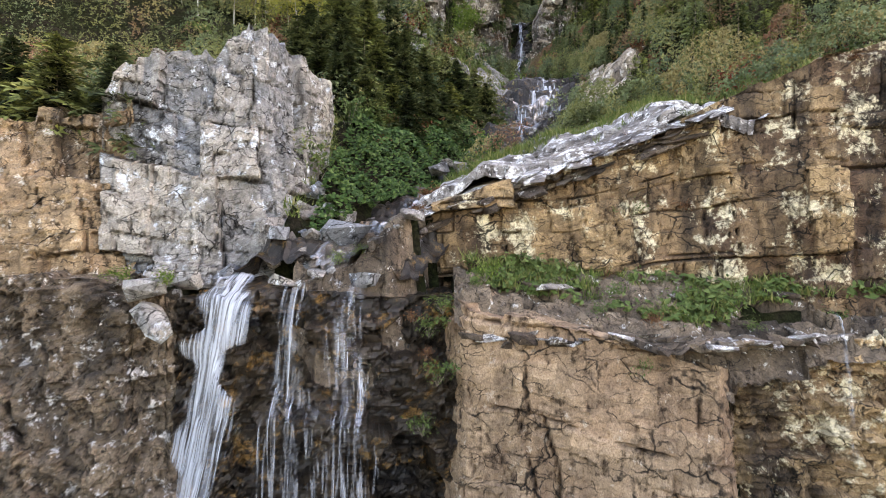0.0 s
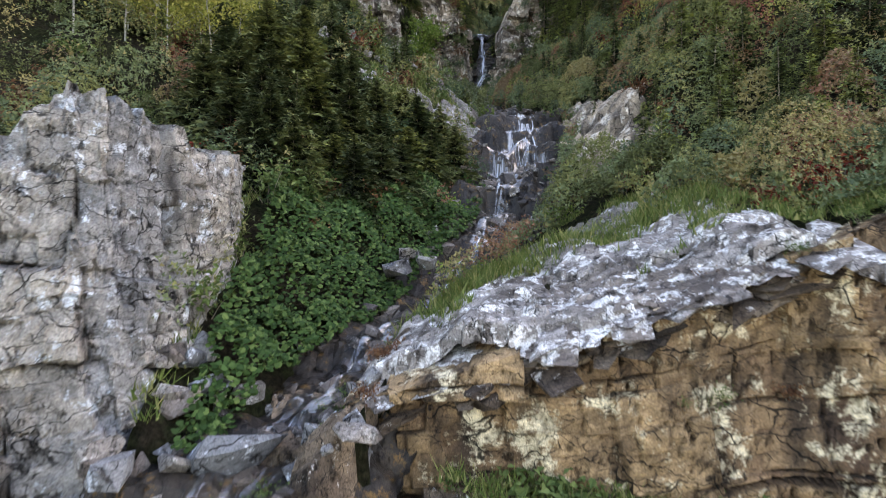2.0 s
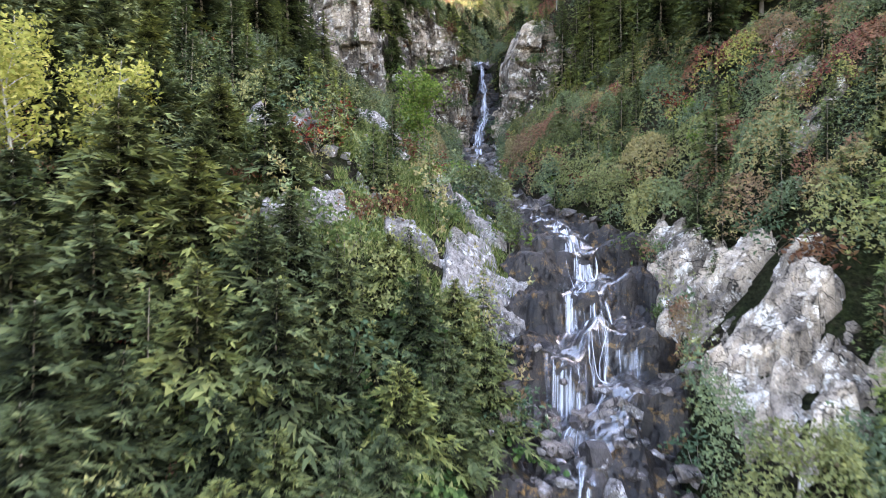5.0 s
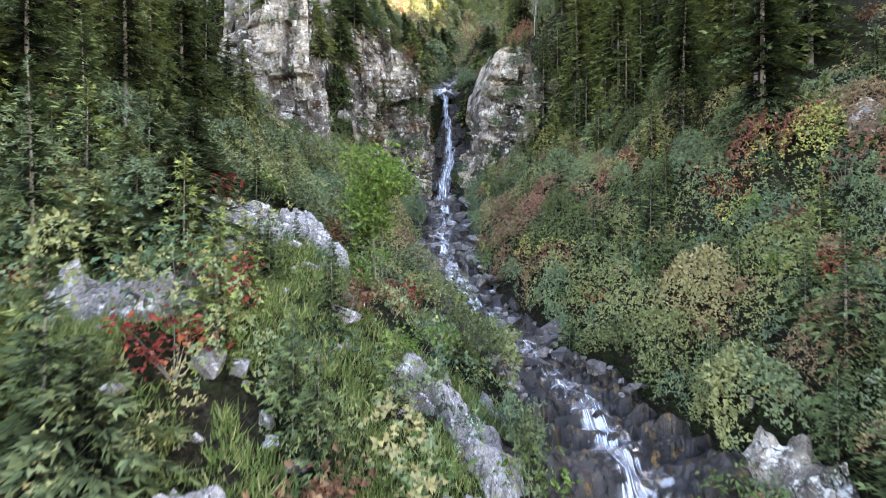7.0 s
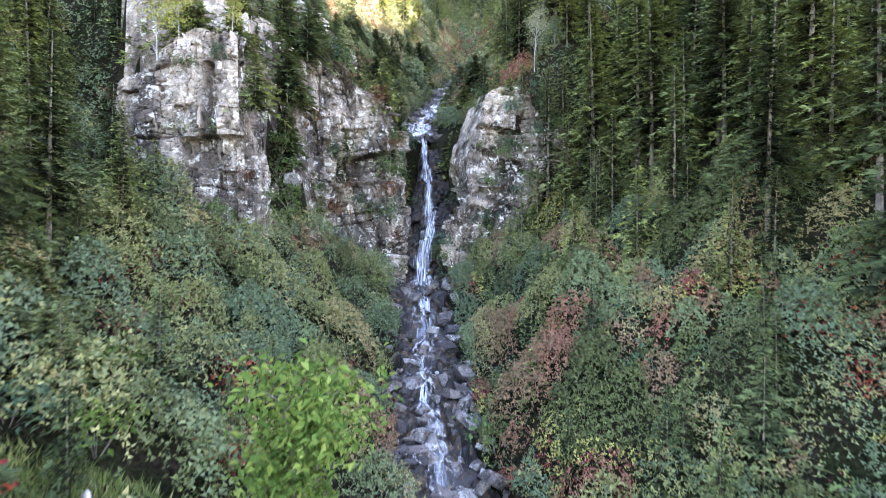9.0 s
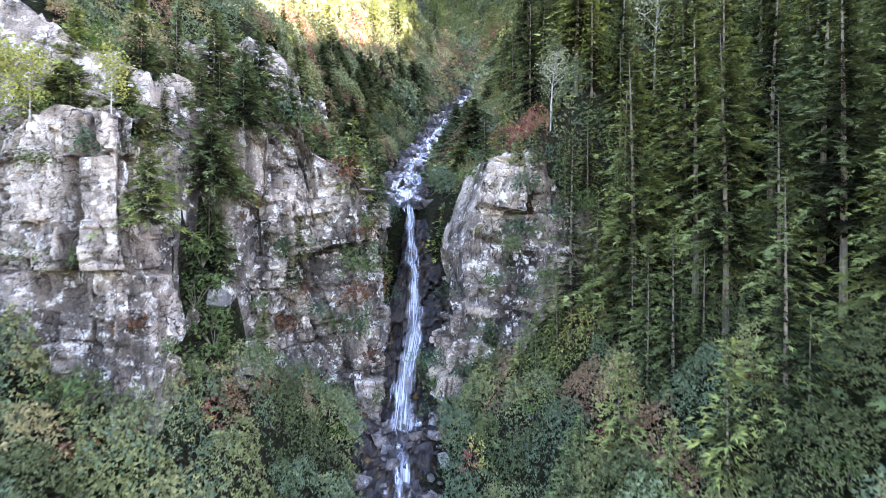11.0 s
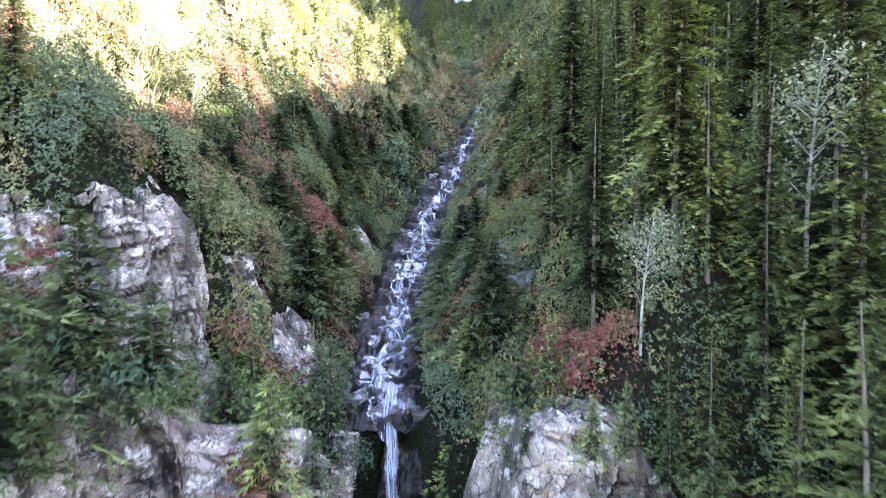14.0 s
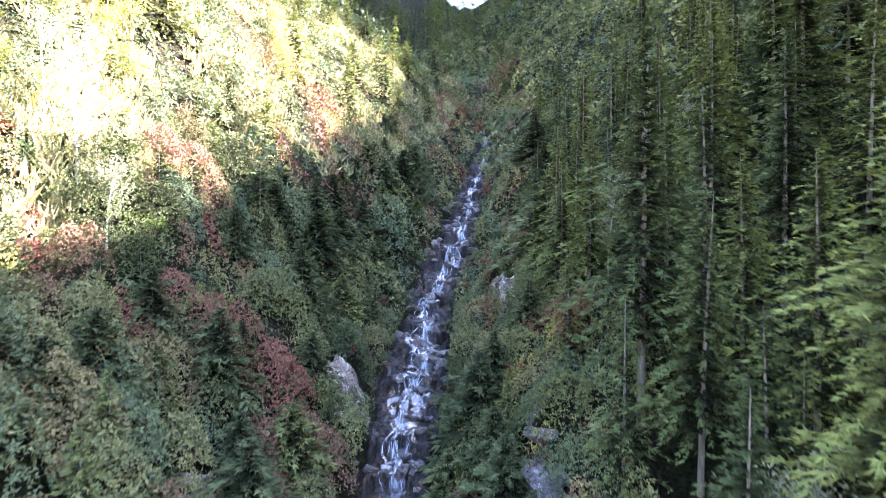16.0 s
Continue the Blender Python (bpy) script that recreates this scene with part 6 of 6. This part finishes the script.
lean = Euler((math.atan(0.33), -math.atan(0.38), 0)).to_matrix().to_4x4()
for k in range(150):
    x = -1.2 + 11.4 * g.random()
    pale = k % 3 != 0
    y = float(slab_edge(x)) + (g.uniform(-0.1, 0.9) if pale else g.uniform(-0.05, 0.35))
    z = 2.6 + 0.382 * x + 0.33 * y + (g.uniform(-0.08, 0.1) if pale else g.uniform(-0.75, -0.2))
    size = g.uniform(0.3, 1.05)
    ob = new("slab", (SLABS if pale else LEDGE_SLABS)[int(g.integers(7))])
    ob.matrix_world = pose(x, y, z) @ lean @ pose(0, 0, 0, g.normal() * 4, g.normal() * 4, 20 + g.normal() * 40) @ Matrix.Diagonal((size * 1.3, size * 0.7, size * g.uniform(0.35, 0.7), 1))
    ob.parent = plate_home if pale else layer_home

# thin broken layers along the ledge and the rim of the tan block
ledge = bpy.data.objects["cliff_right_lower"]
for _ in range(170):
    f = g.random()
    x = 0.7 + 12.5 * f
    y = np.interp(x, [0.6, 3.4, 8.4, 13.5], [18.6, 17.8, 16.3, 18.4]) + abs(g.normal()) * 0.7 - 0.1
    lay("slab", SLABS if g.random() < 0.4 else LEDGE_SLABS, x, y, max(ground_z(x, y), 4.3) + 0.62 + 0.2 * g.random(), g.uniform(0.2, 0.75), ledge, g, 0.14)

for kind, spots in (("green_shrub", [(1.0, 82.6, 37.2, 1.2), (1.7, 83.2, 39.6, 1.1), (0.9, 82.8, 41.6, 1.0), (2.2, 84.0, 38.0, 1.1), (0.9, 82.2, 38.5, 0.9), (1.6, 83.4, 40.5, 0.8), (1.2, 83.0, 43.5, 0.9), (1.7, 84.0, 46.2, 0.9), (3.8, 84.6, 41.0, 0.5), (6.0, 87.4, 37.0, 0.7), (8.2, 88.6, 36.2, 0.8), (16.4, 86.0, 41.5, 0.8), (17.6, 84.4, 44.0, 0.7), (19.6, 84.0, 42.0, 0.8), (15.4, 88, 38.5, 0.7)]),
                    ("blue_green_shrub", [(5.2, 86.6, 44.0, 0.8), (7.6, 88.3, 45.5, 0.8), (9.4, 89.2, 42.5, 0.6), (18.4, 84.0, 47.6, 0.8), (20.6, 84.4, 46.0, 0.9), (22.2, 84.8, 44.5, 0.9), (-7.0, 81.0, 42.0, 0.8)]),
                    ("lime_shrub", [(4.4, 85.0, 38.2, 0.5), (-4.0, 79.2, 39.5, 0.5), (16.0, 86.6, 45.0, 0.5)])):
    for x, y, z, s in spots:
        plant(BUSH[kind][0], x, y, s, rng.random() * 6.28, 0.0, z)
for x, y, z, s in ((1.4, 83.4, 44.6, 0.7), (-0.4, 82.5, 49.2, 0.6), (3.2, 86, 51.5, 0.6), (2.0, 84.6, 48.5, 0.6), (16.8, 87.2, 48.6, 0.5), (19.4, 85.4, 49.6, 0.55), (21, 85.4, 48.5, 0.6), (-6, 82.6, 49.2, 0.7), (-3.6, 81, 49.8, 0.6)):
    plant(YOUNG[1], x, y, s, rng.random() * 6.28, 0.0, z)

# birches rooted on the pillar's head
for x, y, z, s in ((-5.6, 79.6, 48.2, 0.75), (-4.4, 79.4, 48.6, 0.6), (-1.5, 79.0, 49.4, 0.45)):
    plant(BIRCH[0], x, y, s, rng.random() * 6.28, 0.1, z)

# spruces on the ledges of the pillar
for x, y, z, s in ((1.3, 84.6, 41.6, 1.2), (1.9, 85.8, 46.2, 1.1)):
    tagged(lay("boulder", PALE_STONES, x, y, z, s, None, g, 0.1), "pale boulder wedged in the cliff recess", "boulder", group="boulders in the cliff")
for x, y, z, s in ((1.2, 83.8, 43.2, 0.62), (1.9, 85.2, 47.2, 0.6), (-1.6, 81.0, 49.3, 0.55), (-4.4, 82.2, 49.4, 0.65), (3.4, 87.4, 51.8, 0.55)):
    plant(DARK[0], x, y, s, rng.random() * 6.28, 0.0, z)

# spruces and pale stones on the bank above the high fall
bank = np.random.default_rng(4417)
for x, y, s in ((17.9, 102.2, 0.5), (18.4, 98.6, 0.6), (18.6, 105.4, 0.45), (20.9, 107.8, 0.7), (19.0, 96.4, 0.6), (19.9, 101.4, 0.55), (17.6, 95.4, 0.5),
                (20.6, 104.6, 0.6), (22.4, 109.6, 0.6), (25.8, 112.4, 0.5), (29.4, 118.6, 0.55), (31.4, 121.5, 0.95), (33.4, 127.0, 0.8), (36.5, 133.0, 0.9), (39.0, 140.7, 1.0)):
    plant(DARK[int(bank.integers(2))], x, y, s * 1.45, bank.random() * 6.28, 0.1)
for x, y, s in ((20.4, 98.1, 0.8), (20.9, 97.4, 0.6), (20.9, 99.6, 0.5), (21.5, 101.3, 0.7), (22.6, 103.6, 0.55), (23.2, 106.2, 0.6), (21.4, 100.2, 0.45), (30.2, 123.8, 0.9)):
    tagged(lay("boulder", PALE_STONES, x, y, ground_z(x, y) + 0.45 * s, s * 1.6, None, bank, 0.3), "pale lichened boulder bedded in the bushy slope", "boulder", group="boulders on the high bank")

# plants that hang beside the lower fall
for kind, spots in (("green_shrub", [(-0.5, 18.7, 5.0, 0.45), (-0.2, 18.5, 3.4, 0.5), (-0.7, 18.7, 1.6, 0.45), (0.0, 18.8, 5.8, 0.4), (-4.7, 22.6, 8.6, 0.6), (-4.6, 23.8, 9.2, 0.6), (-4.8, 25.6, 10.0, 0.6), (-5.0, 27.2, 10.8, 0.6), (-4.2, 20.9, 7.8, 0.4)]), ("russet_shrub", [(-1.0, 18.9, 5.4, 0.35), (-0.6, 18.8, 4.2, 0.3)]),
                    ("lime_shrub", [(1.5, 19.2, 6.9, 0.4), (-5.0, 21.6, 8.2, 0.5), (-5.0, 24.6, 9.6, 0.5), (-8.9, 17.4, 6.8, 0.35), (-10.5, 17.4, 6.9, 0.35)])):
    for x, y, z, s in spots:
        plant(BUSH[kind][0], x, y, s, rng.random() * 6.28, 0.0, z)


# bushes rooted on the steps of the cliffs
def cliff_bushes(wall, n, lo, hi, kinds, seed, low=-99.0):
    g = np.random.default_rng(seed)
    me = bpy.data.objects[wall].data
    nrm, mid = np.empty(3 * len(me.polygons)), np.empty(3 * len(me.polygons))
    me.polygons.foreach_get("normal", nrm)
    me.polygons.foreach_get("center", mid)
    nrm, mid = nrm.reshape(-1, 3), mid.reshape(-1, 3)
    flat = np.flatnonzero((np.abs(nrm[:, 2]) > 0.55) & (mid[:, 2] > low))
    for i in g.choice(flat, n, replace=False):
        kind = kinds[int(g.integers(len(kinds)))]
        plant(kind, *mid[i][:2], g.uniform(lo, hi), g.random() * 6.28, 0.08, mid[i][2])


DARK_BUSH, GREEN_BUSH, RUST_BUSH = BUSH["blue_green_shrub"][0], BUSH["green_shrub"][1], BUSH["russet_shrub"][0]
cliff_bushes("cliff_upper_left", 76, 0.5, 1.25, [DARK_BUSH, GREEN_BUSH, DARK_BUSH, RUST_BUSH, YOUNG[0]], 1)
cliff_bushes("cliff_pillar", 30, 0.4, 0.9, [DARK_BUSH, GREEN_BUSH, GREEN_BUSH, RUST_BUSH], 2)
cliff_bushes("cliff_upper_right", 60, 0.5, 1.1, [DARK_BUSH, GREEN_BUSH, DARK_BUSH, YOUNG[0]], 3)
cliff_bushes("outcrop_above_cliff", 20, 0.5, 1.0, [DARK_BUSH, GREEN_BUSH, YOUNG[0], YOUNG[1]], 4)
cliff_bushes("cliff_right_upper", 10, 0.2, 0.35, [GREEN_BUSH, RUST_BUSH], 6, 8.0)
cliff_bushes("cliff_left_upper", 8, 0.15, 0.3, [GREEN_BUSH], 7)
cliff_bushes("rock_ledge", 22, 0.2, 0.4, [GREEN_BUSH, RUST_BUSH, GREEN_BUSH], 8)
cliff_bushes("lip_rocks", 12, 0.2, 0.4, [GREEN_BUSH, RUST_BUSH], 9)
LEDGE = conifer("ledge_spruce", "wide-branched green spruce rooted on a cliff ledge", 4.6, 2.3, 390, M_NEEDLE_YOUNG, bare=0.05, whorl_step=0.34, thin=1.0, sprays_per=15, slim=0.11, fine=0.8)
ledge_spots = [(1.5, 83.4, 47.4, 0.85), (-0.2, 79.0, 45.4, 0.7), (0.8, 84.4, 49.4, 0.9), (2.8, 84.8, 50.8, 0.8), (-1.6, 83.4, 49.6, 1.2), (1.0, 87.4, 51.6, 1.3), (3.2, 88.6, 52.0, 1.1), (-4.0, 82.6, 49.4, 1.2), (5.0, 89.4, 51.0, 0.8), (-6.6, 83.6, 49.0, 1.2), (-2.6, 87, 51.5, 1.4), (1.6, 84.2, 44.0, 0.6)]
for i, (x, y, z, s) in enumerate(ledge_spots):
    if i:
        plant(LEDGE, x, y, s, rng.random() * 6.28, 0.1, z)
tagged(LEDGE, group="spruces on the cliff ledges")
LEDGE.matrix_basis = Matrix.LocRotScale((ledge_spots[0][0], ledge_spots[0][1], ledge_spots[0][2] - 0.1), Euler((0, 0, 0.4)), (ledge_spots[0][3],) * 3)
